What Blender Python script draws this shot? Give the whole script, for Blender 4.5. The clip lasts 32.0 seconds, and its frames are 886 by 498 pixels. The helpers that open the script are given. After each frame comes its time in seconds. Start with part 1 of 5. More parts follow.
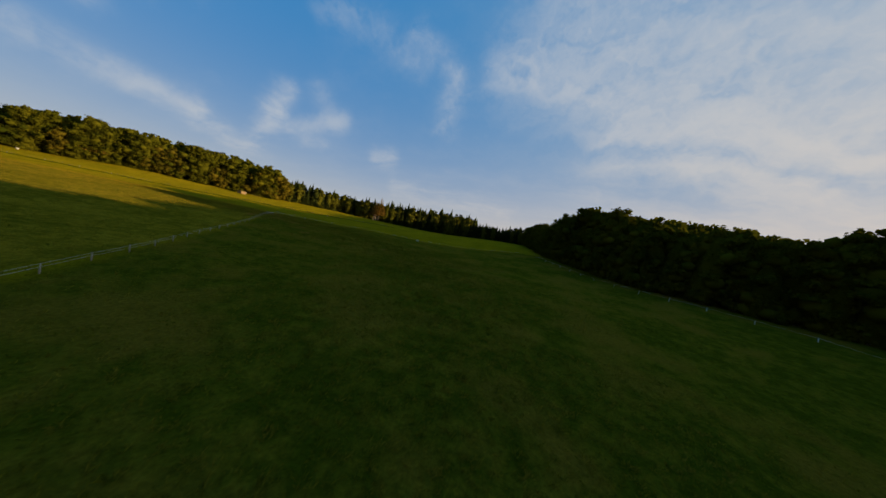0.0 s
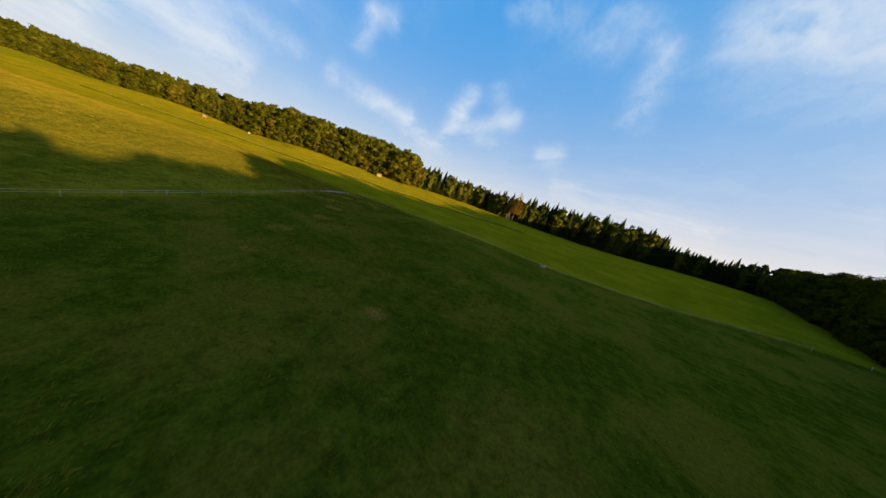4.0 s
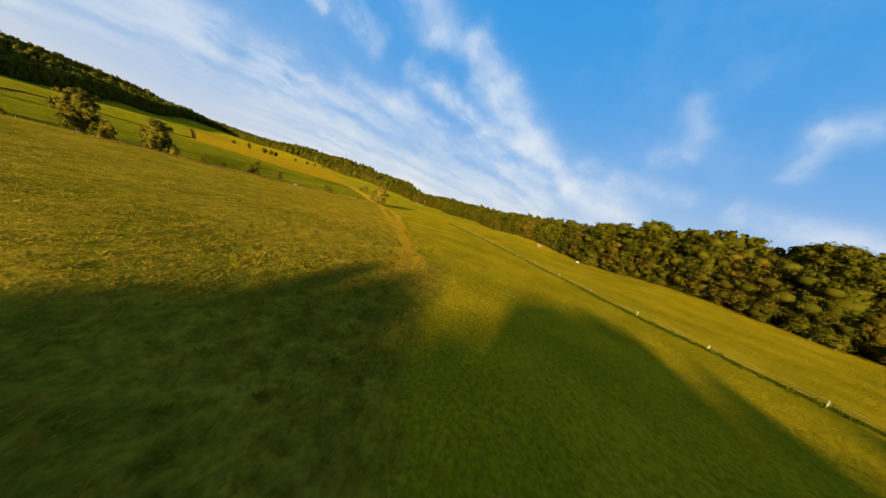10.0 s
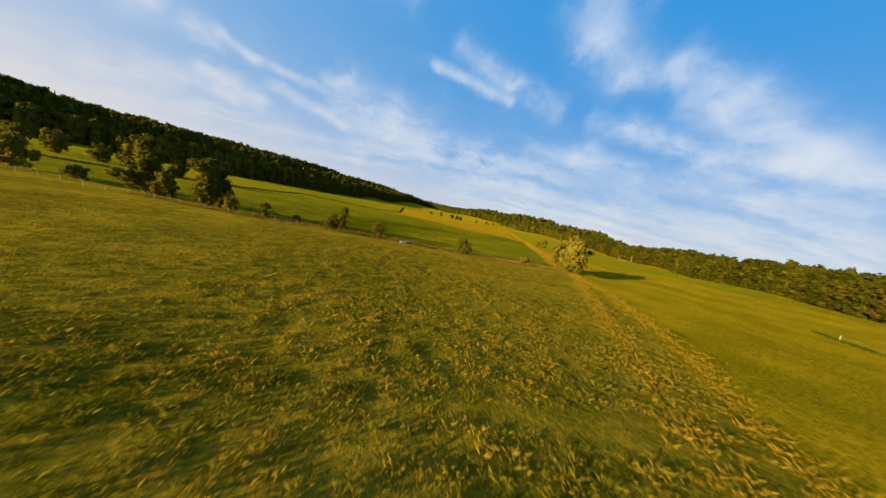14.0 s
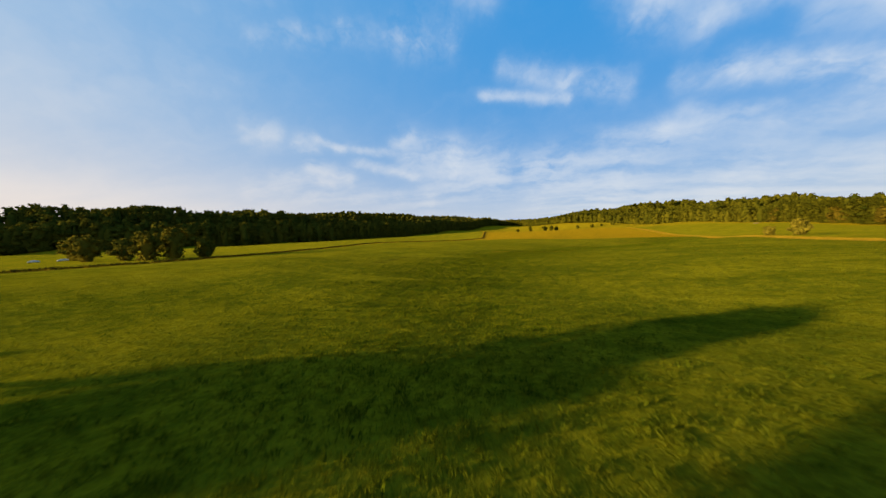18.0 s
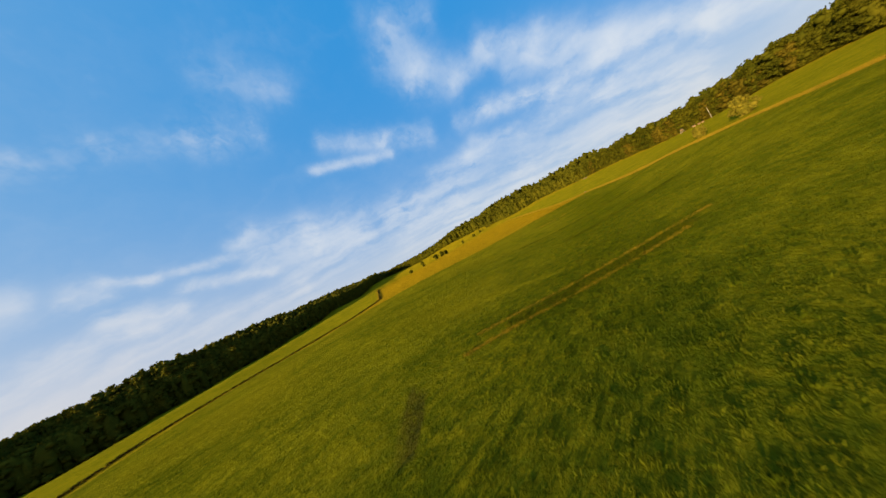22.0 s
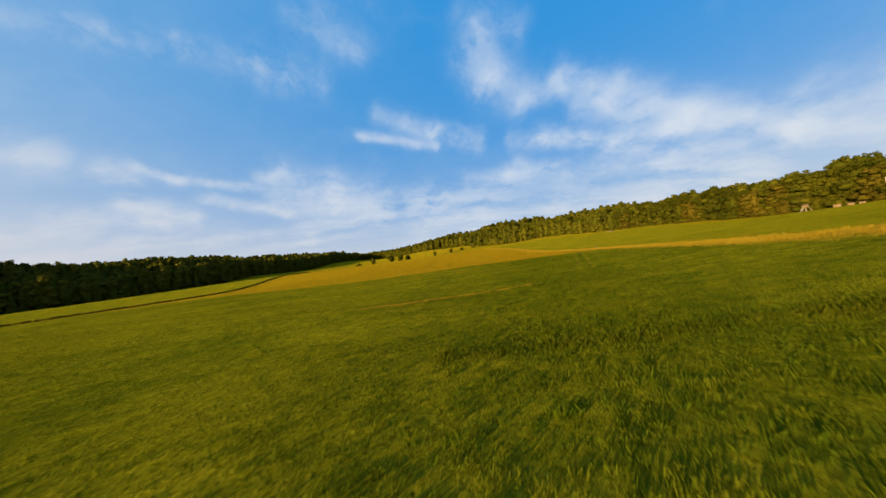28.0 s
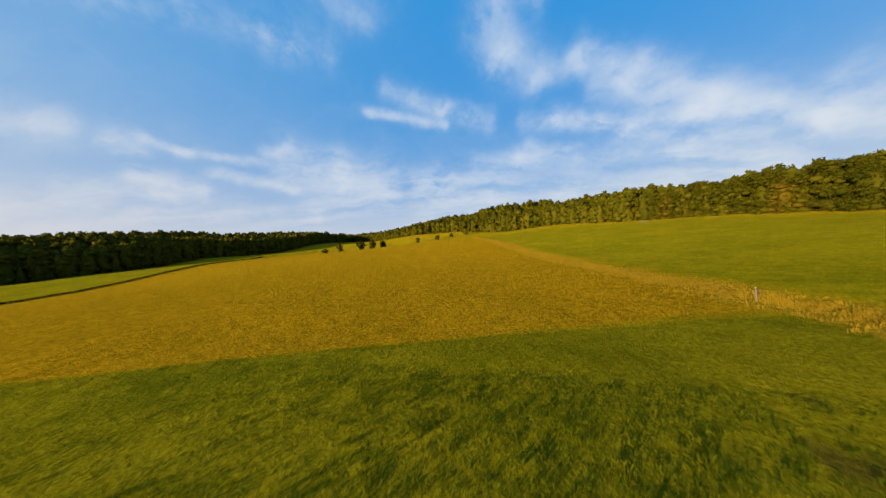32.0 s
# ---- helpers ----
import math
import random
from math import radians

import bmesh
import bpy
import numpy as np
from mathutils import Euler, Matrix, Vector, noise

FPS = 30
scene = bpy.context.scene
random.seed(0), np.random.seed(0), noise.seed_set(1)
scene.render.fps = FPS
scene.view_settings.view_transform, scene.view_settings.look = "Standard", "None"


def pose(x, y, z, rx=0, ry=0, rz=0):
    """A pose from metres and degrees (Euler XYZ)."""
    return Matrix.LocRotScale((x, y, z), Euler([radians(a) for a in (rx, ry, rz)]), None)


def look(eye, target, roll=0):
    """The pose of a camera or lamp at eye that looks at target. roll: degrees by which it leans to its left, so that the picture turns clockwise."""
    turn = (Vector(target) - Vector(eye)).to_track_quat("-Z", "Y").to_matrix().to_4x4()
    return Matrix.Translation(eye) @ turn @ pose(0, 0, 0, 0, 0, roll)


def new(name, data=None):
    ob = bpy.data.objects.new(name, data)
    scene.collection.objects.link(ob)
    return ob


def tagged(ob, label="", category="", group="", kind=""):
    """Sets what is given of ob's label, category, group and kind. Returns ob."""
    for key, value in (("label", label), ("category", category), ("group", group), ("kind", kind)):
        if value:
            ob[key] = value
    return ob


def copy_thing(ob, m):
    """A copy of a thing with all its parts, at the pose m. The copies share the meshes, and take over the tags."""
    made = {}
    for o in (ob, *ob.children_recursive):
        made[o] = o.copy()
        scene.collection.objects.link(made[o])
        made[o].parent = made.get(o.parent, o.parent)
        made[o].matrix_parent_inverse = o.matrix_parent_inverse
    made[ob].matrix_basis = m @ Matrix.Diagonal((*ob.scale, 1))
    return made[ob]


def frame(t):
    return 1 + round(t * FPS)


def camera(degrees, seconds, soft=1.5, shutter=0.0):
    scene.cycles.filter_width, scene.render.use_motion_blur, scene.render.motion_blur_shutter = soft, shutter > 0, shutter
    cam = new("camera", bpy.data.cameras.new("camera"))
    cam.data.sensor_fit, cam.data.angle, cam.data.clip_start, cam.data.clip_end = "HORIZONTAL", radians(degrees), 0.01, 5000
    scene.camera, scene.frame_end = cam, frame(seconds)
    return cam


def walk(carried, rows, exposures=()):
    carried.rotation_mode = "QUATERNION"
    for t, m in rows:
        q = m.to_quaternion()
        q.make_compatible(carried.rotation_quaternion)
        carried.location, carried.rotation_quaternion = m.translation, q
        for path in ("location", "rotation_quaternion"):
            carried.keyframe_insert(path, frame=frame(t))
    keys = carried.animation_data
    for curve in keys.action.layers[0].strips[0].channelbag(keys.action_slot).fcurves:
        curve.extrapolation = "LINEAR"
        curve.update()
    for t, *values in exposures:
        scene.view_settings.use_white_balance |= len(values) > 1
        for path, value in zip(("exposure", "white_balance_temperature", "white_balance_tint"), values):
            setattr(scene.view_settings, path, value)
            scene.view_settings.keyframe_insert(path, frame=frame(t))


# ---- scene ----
EXPOSURES = [(0.0, 1.06), (3.0, 1.5), (6.0, 1.93), (8.0, 1.72), (10.0, 1.66), (14.0, 1.6), (32.0, 1.56)]
cam = camera(119.3, 32.0, shutter=0.15)
PATH = [
    (0.0, -9.36, 2.88, 12.95, 85.78, -12.88, 0.04),
    (0.5, -5.65, 11.90, 14.00, 84.73, -14.18, 4.14),
    (1.0, -2.86, 20.86, 14.97, 83.75, -15.29, 7.85),
    (1.5, -1.11, 29.86, 15.98, 82.74, -16.25, 11.53),
    (2.0, -0.58, 39.07, 17.03, 81.54, -16.99, 15.41),
    (2.5, -1.27, 48.49, 17.90, 80.19, -17.86, 19.75),
    (3.0, -3.21, 58.00, 18.45, 78.68, -18.62, 24.33),
    (3.5, -6.38, 67.70, 18.64, 77.18, -18.98, 29.13),
    (4.0, -10.71, 77.74, 18.41, 75.66, -18.94, 34.06),
    (4.5, -16.11, 87.89, 17.74, 74.42, -18.45, 39.13),
    (5.0, -22.54, 97.82, 16.64, 73.91, -17.50, 44.38),
    (5.5, -29.99, 107.22, 15.23, 74.49, -16.23, 49.96),
    (6.0, -38.50, 115.98, 13.69, 76.17, -14.94, 55.99),
    (6.5, -48.15, 124.37, 12.34, 78.43, -14.37, 62.48),
    (7.0, -58.67, 131.99, 11.24, 80.51, -14.24, 69.15),
    (7.5, -69.91, 138.39, 10.48, 82.16, -14.48, 75.74),
    (8.0, -81.79, 143.25, 10.26, 83.22, -14.84, 82.00),
    (8.5, -93.93, 146.59, 10.57, 83.61, -15.46, 88.26),
    (9.0, -105.69, 148.99, 10.78, 83.04, -16.09, 94.54),
    (9.5, -117.98, 149.90, 11.13, 81.80, -16.59, 100.69),
    (10.0, -130.82, 149.17, 11.48, 80.39, -16.84, 106.52),
    (10.5, -143.31, 146.90, 11.55, 79.09, -16.86, 111.74),
    (11.0, -155.18, 142.89, 11.40, 78.20, -16.57, 116.32),
    (11.5, -166.55, 137.52, 11.25, 77.82, -15.94, 120.64),
    (12.0, -177.69, 131.13, 11.07, 77.79, -14.78, 125.08),
    (12.5, -188.71, 123.63, 10.73, 78.42, -14.02, 129.84),
    (13.0, -198.98, 115.08, 10.13, 79.57, -13.14, 134.92),
    (13.5, -207.95, 105.66, 9.35, 80.98, -12.15, 140.13),
    (14.0, -215.83, 95.58, 8.44, 82.64, -11.76, 145.37),
    (14.5, -222.75, 85.07, 7.65, 83.83, -11.47, 150.55),
    (15.0, -228.73, 74.36, 7.09, 84.59, -10.94, 155.59),
    (15.5, -233.88, 63.46, 6.70, 85.01, -9.91, 160.09),
    (16.0, -238.34, 52.28, 6.35, 85.26, -8.20, 163.51),
    (16.5, -242.21, 40.76, 5.92, 85.47, -5.81, 165.43),
    (17.0, -245.54, 28.81, 5.29, 85.77, -3.02, 165.72),
    (17.5, -248.29, 16.47, 4.50, 86.23, -0.51, 164.81),
    (18.0, -250.63, 3.97, 3.71, 87.03, 2.23, 162.44),
    (18.5, -253.02, -8.53, 3.20, 88.29, 5.32, 158.55),
    (19.0, -255.91, -20.98, 3.24, 89.52, 8.91, 153.56),
    (19.5, -259.54, -33.14, 3.87, 90.20, 13.12, 148.79),
    (20.0, -264.03, -44.96, 4.84, 90.28, 17.47, 145.11),
    (20.5, -269.50, -56.29, 5.80, 90.35, 21.31, 142.43),
    (21.0, -276.10, -66.79, 6.48, 90.57, 24.47, 140.41),
    (21.5, -283.94, -76.11, 6.81, 90.86, 27.10, 138.79),
    (22.0, -293.01, -83.98, 6.86, 91.35, 28.97, 137.19),
    (22.5, -303.19, -90.37, 6.76, 91.87, 30.08, 135.75),
    (23.0, -314.28, -95.33, 6.50, 92.32, 30.41, 134.59),
    (23.5, -326.07, -99.25, 6.01, 92.42, 29.89, 133.63),
    (24.0, -338.30, -102.23, 5.13, 92.36, 28.57, 132.90),
    (24.5, -350.84, -104.33, 3.72, 92.34, 26.03, 132.54),
    (25.0, -363.62, -105.96, 1.79, 92.67, 22.91, 133.39),
    (25.5, -376.54, -107.49, -0.18, 93.14, 19.54, 134.51),
    (26.0, -389.48, -109.19, -1.82, 93.56, 16.35, 135.62),
    (26.5, -402.27, -111.35, -2.89, 93.76, 13.54, 136.62),
    (27.0, -414.64, -114.15, -3.29, 93.62, 11.19, 137.45),
    (27.5, -426.18, -117.65, -2.93, 93.11, 9.31, 138.11),
    (28.0, -436.55, -121.66, -1.82, 92.39, 8.02, 138.57),
    (28.5, -446.12, -125.83, -0.06, 91.87, 7.53, 138.79),
    (29.0, -455.62, -129.85, 1.72, 91.56, 7.27, 138.91),
    (29.5, -465.38, -133.76, 2.26, 91.35, 6.92, 139.03),
    (30.0, -475.25, -138.27, 2.20, 91.17, 6.50, 139.20),
    (30.5, -485.06, -143.58, 2.19, 90.61, 6.17, 139.29),
    (31.0, -494.86, -149.44, 2.46, 89.84, 5.95, 139.33),
    (31.5, -504.80, -155.55, 2.95, 89.15, 5.85, 139.43),
    (32.0, -514.97, -161.69, 3.63, 88.62, 5.86, 139.63),
]
walk(cam, [(t, pose(*p)) for t, *p in PATH], EXPOSURES)

# ---- light: low evening sun, clear sky with cirrus ----
SUN_FROM = Vector((0.9995, -0.030, 0.0)).normalized()
SUN_UP = radians(9.8)
sun = new("sun", bpy.data.lights.new("sun", "SUN"))
sun.data.energy, sun.data.angle, sun.data.color = 5.0, radians(0.6), (1.0, 0.75, 0.40)
sun_dir = SUN_FROM * math.cos(SUN_UP) + Vector((0, 0, math.sin(SUN_UP)))
sun.matrix_world = look((300, 0, 150), Vector((300, 0, 150)) - sun_dir)

world = bpy.data.worlds.new("evening_sky")
scene.world = world
world.use_nodes = True


class Nodes:
    """Short hand for building a node tree."""

    def __init__(self, tree):
        self.tree = tree
        tree.nodes.clear()

    def add(self, kind, **values):
        node = self.tree.nodes.new(kind)
        for key, value in values.items():
            if key == "operation":
                node.operation = value
            elif key == "blend_type":
                node.blend_type = value
            elif key == "data_type":
                node.data_type = value
        return node

    def put(self, socket, value):
        if isinstance(value, bpy.types.NodeSocket):
            self.tree.links.new(value, socket)
        elif value is not None:
            socket.default_value = value

    def math(self, operation, a, b=None, c=None, clamp=False):
        node = self.add("ShaderNodeMath", operation=operation)
        node.use_clamp = clamp
        for socket, value in zip(node.inputs, (a, b, c)):
            self.put(socket, value)
        return node.outputs[0]

    def vec(self, operation, a, b=None, scale=None):
        node = self.add("ShaderNodeVectorMath", operation=operation)
        self.put(node.inputs[0], a)
        self.put(node.inputs[1], b)
        if scale is not None:
            self.put(node.inputs["Scale"], scale)
        return node.outputs["Value"] if operation in ("DOT_PRODUCT", "LENGTH", "DISTANCE") else node.outputs["Vector"]

    def mix(self, fac, a, b, blend="MIX"):
        node = self.add("ShaderNodeMix", data_type="RGBA", blend_type=blend)
        self.put(node.inputs["Factor"], fac)
        self.put(node.inputs[6], a)
        self.put(node.inputs[7], b)
        return node.outputs[2]

    def noise(self, vector, scale, detail=3.0, rough=0.5, out="Fac"):
        node = self.add("ShaderNodeTexNoise")
        self.put(node.inputs["Vector"], vector)
        node.inputs["Scale"].default_value, node.inputs["Detail"].default_value = scale, detail
        node.inputs["Roughness"].default_value = rough
        return node.outputs[out]

    def step(self, value, low, high):
        node = self.add("ShaderNodeMapRange")
        node.interpolation_type = "SMOOTHSTEP"
        self.put(node.inputs["Value"], value)
        node.inputs["From Min"].default_value, node.inputs["From Max"].default_value = low, high
        return node.outputs["Result"]


def rgb(r, g, b):
    return (r, g, b, 1.0)


def heaven(az, el):
    """The way to a place in the sky: degrees to the left of +y, and up."""
    a, e = radians(az), radians(el)
    return Vector((-math.sin(a) * math.cos(e), math.cos(a) * math.cos(e), math.sin(e)))


# streaks of cirrus: from azimuth, height to azimuth, height, half width in degrees, strength
CIRRUS_WEST_A = [(109.7, 29.6, 101, 24.5, 1.2, 0.8), (101, 24.5, 92.5, 16.7, 1.37, 0.8), (92.5, 16.7, 82.8, 10.4, 1.48, 0.8), (82.8, 10.4, 71.5, 6, 1.52, 0.8),
    (115.2, 22.2, 107.9, 18.3, 0.85, 0.55), (107.9, 18.3, 95.4, 11.5, 0.96, 0.55), (95.4, 11.5, 86.3, 4.7, 1.06, 0.55), (130.9, 16.1, 121.8, 15.2, 0.93, 0.4),
    (121.8, 15.2, 113.8, 14.8, 1.07, 0.4), (141.3, 8.1, 131.4, 4.7, 3.92, 0.5), (128.8, 4.4, 114.3, 2, 2.55, 0.5), (114.3, 2, 87.3, 3.8, 3.18, 0.5),
    (76.1, 13.2, 65, 12.2, 0.88, 0.4), (59.2, 11.1, 44.5, 8.8, 0.9, 0.7), (44.5, 8.8, 38.6, 6.3, 0.79, 0.7)]
CIRRUS_WEST_B = [(34.2, 17.9, 35.4, 13.1, 0.9, 0.8), (35.4, 13.1, 37, 6.7, 0.95, 0.8), (55.4, 17, 55.5, 21.7, 0.84, 0.5), (55.5, 21.7, 51.6, 22.5, 0.84, 0.5),
    (32.7, 11.5, 24.2, 16.2, 0.7, 0.45), (29.9, 10.4, 27.4, 10.9, 0.58, 0.4), (31.4, 29.6, 28.6, 31.5, 0.85, 0.4), (71, 18.2, 67.4, 18.1, 1.23, 0.3),
    (69.5, 25.8, 67, 21.9, 0.87, 0.3), (105, 14.6, 96.1, 14.5, 0.83, 0.3), (81.4, 14.3, 73.7, 9.1, 1.6, 0.35)]
CIRRUS_SOUTH_A = [(-161.9, 18.8, -165.9, 19.2, 1.16, 0.55), (-169.9, 17.7, -172.2, 17.7, 0.85, 0.6), (-173.1, 19, -176.6, 18, 0.37, 0.6), (-176.6, 18, 173.1, 17.6, 0.41, 0.6),
    (172.1, 19, 168.3, 20.5, 0.65, 0.5), (169.5, 17.5, 159.6, 15.9, 2.16, 0.65), (159.6, 15.9, 149.4, 13.4, 2.33, 0.65), (-179.7, 15.4, 168.1, 12.9, 0.54, 0.55),
    (-171.7, 14.2, -178.1, 12.2, 0.84, 0.7), (-165.2, 12, -174.9, 11.2, 0.69, 0.45), (-163.6, 32.2, -171, 34.4, 0.77, 0.45), (-171, 34.4, -178.7, 35.7, 0.88, 0.45),
    (-178.7, 35.7, 169.3, 36.2, 1, 0.45), (169.3, 36.2, 159.3, 35.9, 1.43, 0.65), (152.5, 27.1, 136.8, 24.2, 0.52, 0.7)]
CIRRUS_SOUTH_B = [(148.4, 30.9, 136.4, 26.7, 0.92, 0.5), (136.4, 26.5, 126.8, 23.7, 0.93, 0.75), (125.5, 39.3, 123, 33.1, 2.05, 0.55), (123, 33.1, 116.8, 28.5, 1.9, 0.55),
    (116.8, 28.5, 109.4, 28.4, 1.12, 0.5), (107.1, 24.1, 98.4, 19.1, 1.49, 0.5), (119.9, 21.9, 113.5, 20.8, 0.92, 0.65), (113.5, 20.8, 102.7, 16.5, 0.85, 0.65),
    (102.7, 16.5, 95.2, 16, 0.82, 0.65), (95.2, 16, 87.3, 13.3, 0.7, 0.65), (94.2, 12.3, 88.1, 10, 0.48, 0.55), (111.2, 14, 97.1, 10.6, 0.97, 0.5),
    (97.1, 10.6, 91.2, 6.1, 0.81, 0.5), (119.4, 17.5, 113.1, 15.5, 0.74, 0.35), (144.5, 13, 118.7, 13.8, 1.42, 0.4)]
CIRRUS_SOUTH_C = [(164.4, 10.1, 112.9, 8.2, 2.45, 0.3), (112.9, 8.2, 96.2, 6.2, 2.02, 0.3), (163.3, 44, 150.5, 40.5, 1.66, 0.35), (127.1, 43.9, 115, 39, 1.34, 0.35),
    (-161.4, 8.8, 164.6, 7.9, 1.01, 0.4)]
CIRRUS_NORTH = [(14.1, 33.3, 4.4, 29.7, 1.1, 0.5), (4.4, 29.7, 4.4, 19.5, 1.3, 0.5), (-3.4, 32.1, -27.8, 27.6, 2.32, 0.55), (-16.1, 41.3, -56.3, 24.2, 5.87, 1),
    (-30, 22.3, -57.7, 17.7, 4.56, 0.7), (26.6, 31.6, 11.4, 29.1, 1.42, 0.4), (17.3, 11.4, 14.1, 11.9, 0.88, 0.6), (12, 6.7, -13, 6.3, 1.21, 0.4),
    (29.9, 19.9, 24.8, 14.1, 0.91, 0.25)]
CIRRUS = CIRRUS_WEST_A + CIRRUS_WEST_B + CIRRUS_SOUTH_A + CIRRUS_SOUTH_B + CIRRUS_SOUTH_C + CIRRUS_NORTH

n = Nodes(world.node_tree)
sky = n.add("ShaderNodeTexSky")
sky.sky_type, sky.sun_disc = "NISHITA", False
sky.sun_elevation, sky.sun_rotation = SUN_UP, math.atan2(SUN_FROM.x, SUN_FROM.y)
sky.air_density, sky.dust_density, sky.ozone_density = 1.0, 0.6, 2.5
hue = n.add("ShaderNodeHueSaturation")
hue.inputs["Saturation"].default_value, hue.inputs["Value"].default_value = 1.42, 1.15
n.put(hue.inputs["Color"], sky.outputs[0])
way = n.add("ShaderNodeTexCoord").outputs["Generated"]
bend = n.vec("SUBTRACT", n.noise(way, 7.0, 4.0, 0.55, "Color"), (0.5, 0.5, 0.5))
curl = n.vec("SUBTRACT", n.noise(way, 30.0, 4.0, 0.6, "Color"), (0.5, 0.5, 0.5))
bent = n.vec("ADD", way, n.vec("ADD", n.vec("SCALE", bend, scale=0.035), n.vec("SCALE", curl, scale=0.022)))
veil = 0.0
for az1, el1, az2, el2, wide, strength in CIRRUS:
    a, b = heaven(az1, el1), heaven(az2, el2)
    mid, along, half = (a + b).normalized(), (b - a).normalized(), (b - a).length / 2
    across = a.cross(b).normalized()
    off = n.math("DIVIDE", n.vec("DOT_PRODUCT", bent, tuple(across)), radians(wide * 1.8))
    far = n.math("MAXIMUM", n.math("SUBTRACT", n.math("ABSOLUTE", n.vec("DOT_PRODUCT", bent, tuple(along))), half), 0.0)
    far = n.math("DIVIDE", far, radians(max(wide, 1.2)))
    size = n.math("ADD", n.math("MULTIPLY", off, off), n.math("MULTIPLY", far, far))
    shape = n.math("EXPONENT", n.math("MULTIPLY", size, -1.0))
    front = n.math("GREATER_THAN", n.vec("DOT_PRODUCT", way, tuple(mid)), 0.3)
    veil = n.math("ADD", n.math("MULTIPLY", n.math("MULTIPLY", shape, front), strength * 0.62), veil)
split = n.add("ShaderNodeSeparateXYZ")
n.put(split.inputs[0], way)
height = n.math("MAXIMUM", split.outputs["Z"], 0.0)
flat = n.add("ShaderNodeCombineXYZ")
over = n.math("DIVIDE", 1.0, n.math("ADD", height, 0.12))
n.put(flat.inputs[0], n.math("MULTIPLY", split.outputs["X"], over))
n.put(flat.inputs[1], n.math("MULTIPLY", split.outputs["Y"], over))
# fibres of ice drawn out along one wind
drift = n.add("ShaderNodeCombineXYZ")
n.put(drift.inputs[0], n.math("MULTIPLY", n.vec("DOT_PRODUCT", flat.outputs[0], (-0.87, 0.49, 0.0)), 0.55))
n.put(drift.inputs[1], n.math("MULTIPLY", n.vec("DOT_PRODUCT", flat.outputs[0], (0.49, 0.87, 0.0)), 1.7))
wisp = n.noise(n.vec("ADD", drift.outputs[0], n.vec("SCALE", bend, scale=1.2)), 1.25, 4.0, 0.52)
puffs = n.noise(n.vec("ADD", flat.outputs[0], n.vec("SCALE", bend, scale=0.8)), 4.0, 6.0, 0.6)
body = n.math("ADD", n.math("MULTIPLY", wisp, 0.78), n.math("MULTIPLY", puffs, 0.22))
veil = n.math("MULTIPLY", veil, n.math("MULTIPLY", n.step(body, 0.28, 0.70), 1.5))
thin = n.math("MULTIPLY", n.step(n.math("ADD", n.math("MULTIPLY", wisp, 0.5), n.math("MULTIPLY", n.noise(flat.outputs[0], 0.8, 4.0, 0.6), 0.5)), 0.46, 0.78), 0.09)
veil = n.math("ADD", veil, thin)
near_sun = n.math("MULTIPLY_ADD", n.vec("DOT_PRODUCT", way, tuple(sun_dir)), 0.5, 0.5, clamp=True)
near_sun = n.math("POWER", near_sun, 3.2)
veil = n.math("ADD", veil, n.math("MULTIPLY", near_sun, n.math("MULTIPLY_ADD", n.step(wisp, 0.2, 0.8), 0.40, 0.30)))
haze = n.math("EXPONENT", n.math("MULTIPLY", height, -5.0))
toward = n.math("MULTIPLY_ADD", n.vec("DOT_PRODUCT", way, tuple(SUN_FROM)), 0.5, 0.5, clamp=True)
glow = n.math("MULTIPLY", toward, toward)
haze = n.math("MULTIPLY", haze, n.math("MULTIPLY_ADD", glow, 0.34, 0.74))
veil = n.math("MULTIPLY_ADD", n.math("EXPONENT", n.math("MULTIPLY", n.math("MAXIMUM", veil, 0.0), -1.35)), -0.85, 0.85)
cloud_tint = n.mix(glow, rgb(5.5, 5.8, 6.1), rgb(6.6, 6.1, 5.5))
haze_tint = n.mix(glow, rgb(5.9, 5.5, 4.9), rgb(8.6, 6.1, 4.0))
blue = n.mix(glow, rgb(0.06, 1.98, 5.0), rgb(0.65, 2.80, 5.1))
clear = n.mix(0.9, hue.outputs[0], blue)
colour = n.mix(veil, clear, cloud_tint)
colour = n.mix(n.math("MINIMUM", n.math("MULTIPLY", haze, 0.95), 0.9), colour, haze_tint)
ground_shine = n.add("ShaderNodeBackground")
n.put(ground_shine.inputs["Color"], colour)
ground_shine.inputs["Strength"].default_value = 0.05
n.put(n.add("ShaderNodeOutputWorld").inputs["Surface"], ground_shine.outputs[0])

# ---- the lie of the land ----
HEIGHTS = np.array([
    (-65, 72, -.9), (-105, 151, 0), (-25, 170, 1.6), (40, 100, 1), (20, 0, -1.5), (-60, -20, -2), (-213, 264, 2.3), (-102, 345, 5),
    (-321, 195, -.3), (-202, 173, .5), (-250, 28, -1.9), (-301, 50, -2), (-200, 0, -2.3), (-159, -177, -3.5), (-64, -248, -3.3)], float)
HEIGHTS_WEST = np.array([
    (-465, -69, -2.8), (-562, -161, -6.6), (-723, -89, -4.2), (-805, -223, 0), (-465, -149, -7.2), (-330, -110, -4), (-640, -529, 5),
    (-400, -350, -4), (-270, -560, 1), (-570, -760, 14), (-80, -480, -3), (-850, -420, 7), (-860, -750, 22), (-480, 110, 0), (-600, 20, -3),
    (30, -440, -4), (160, -415, -4), (-180, -515, -1), (-345, -600, 3), (-430, -640, 7)], float)
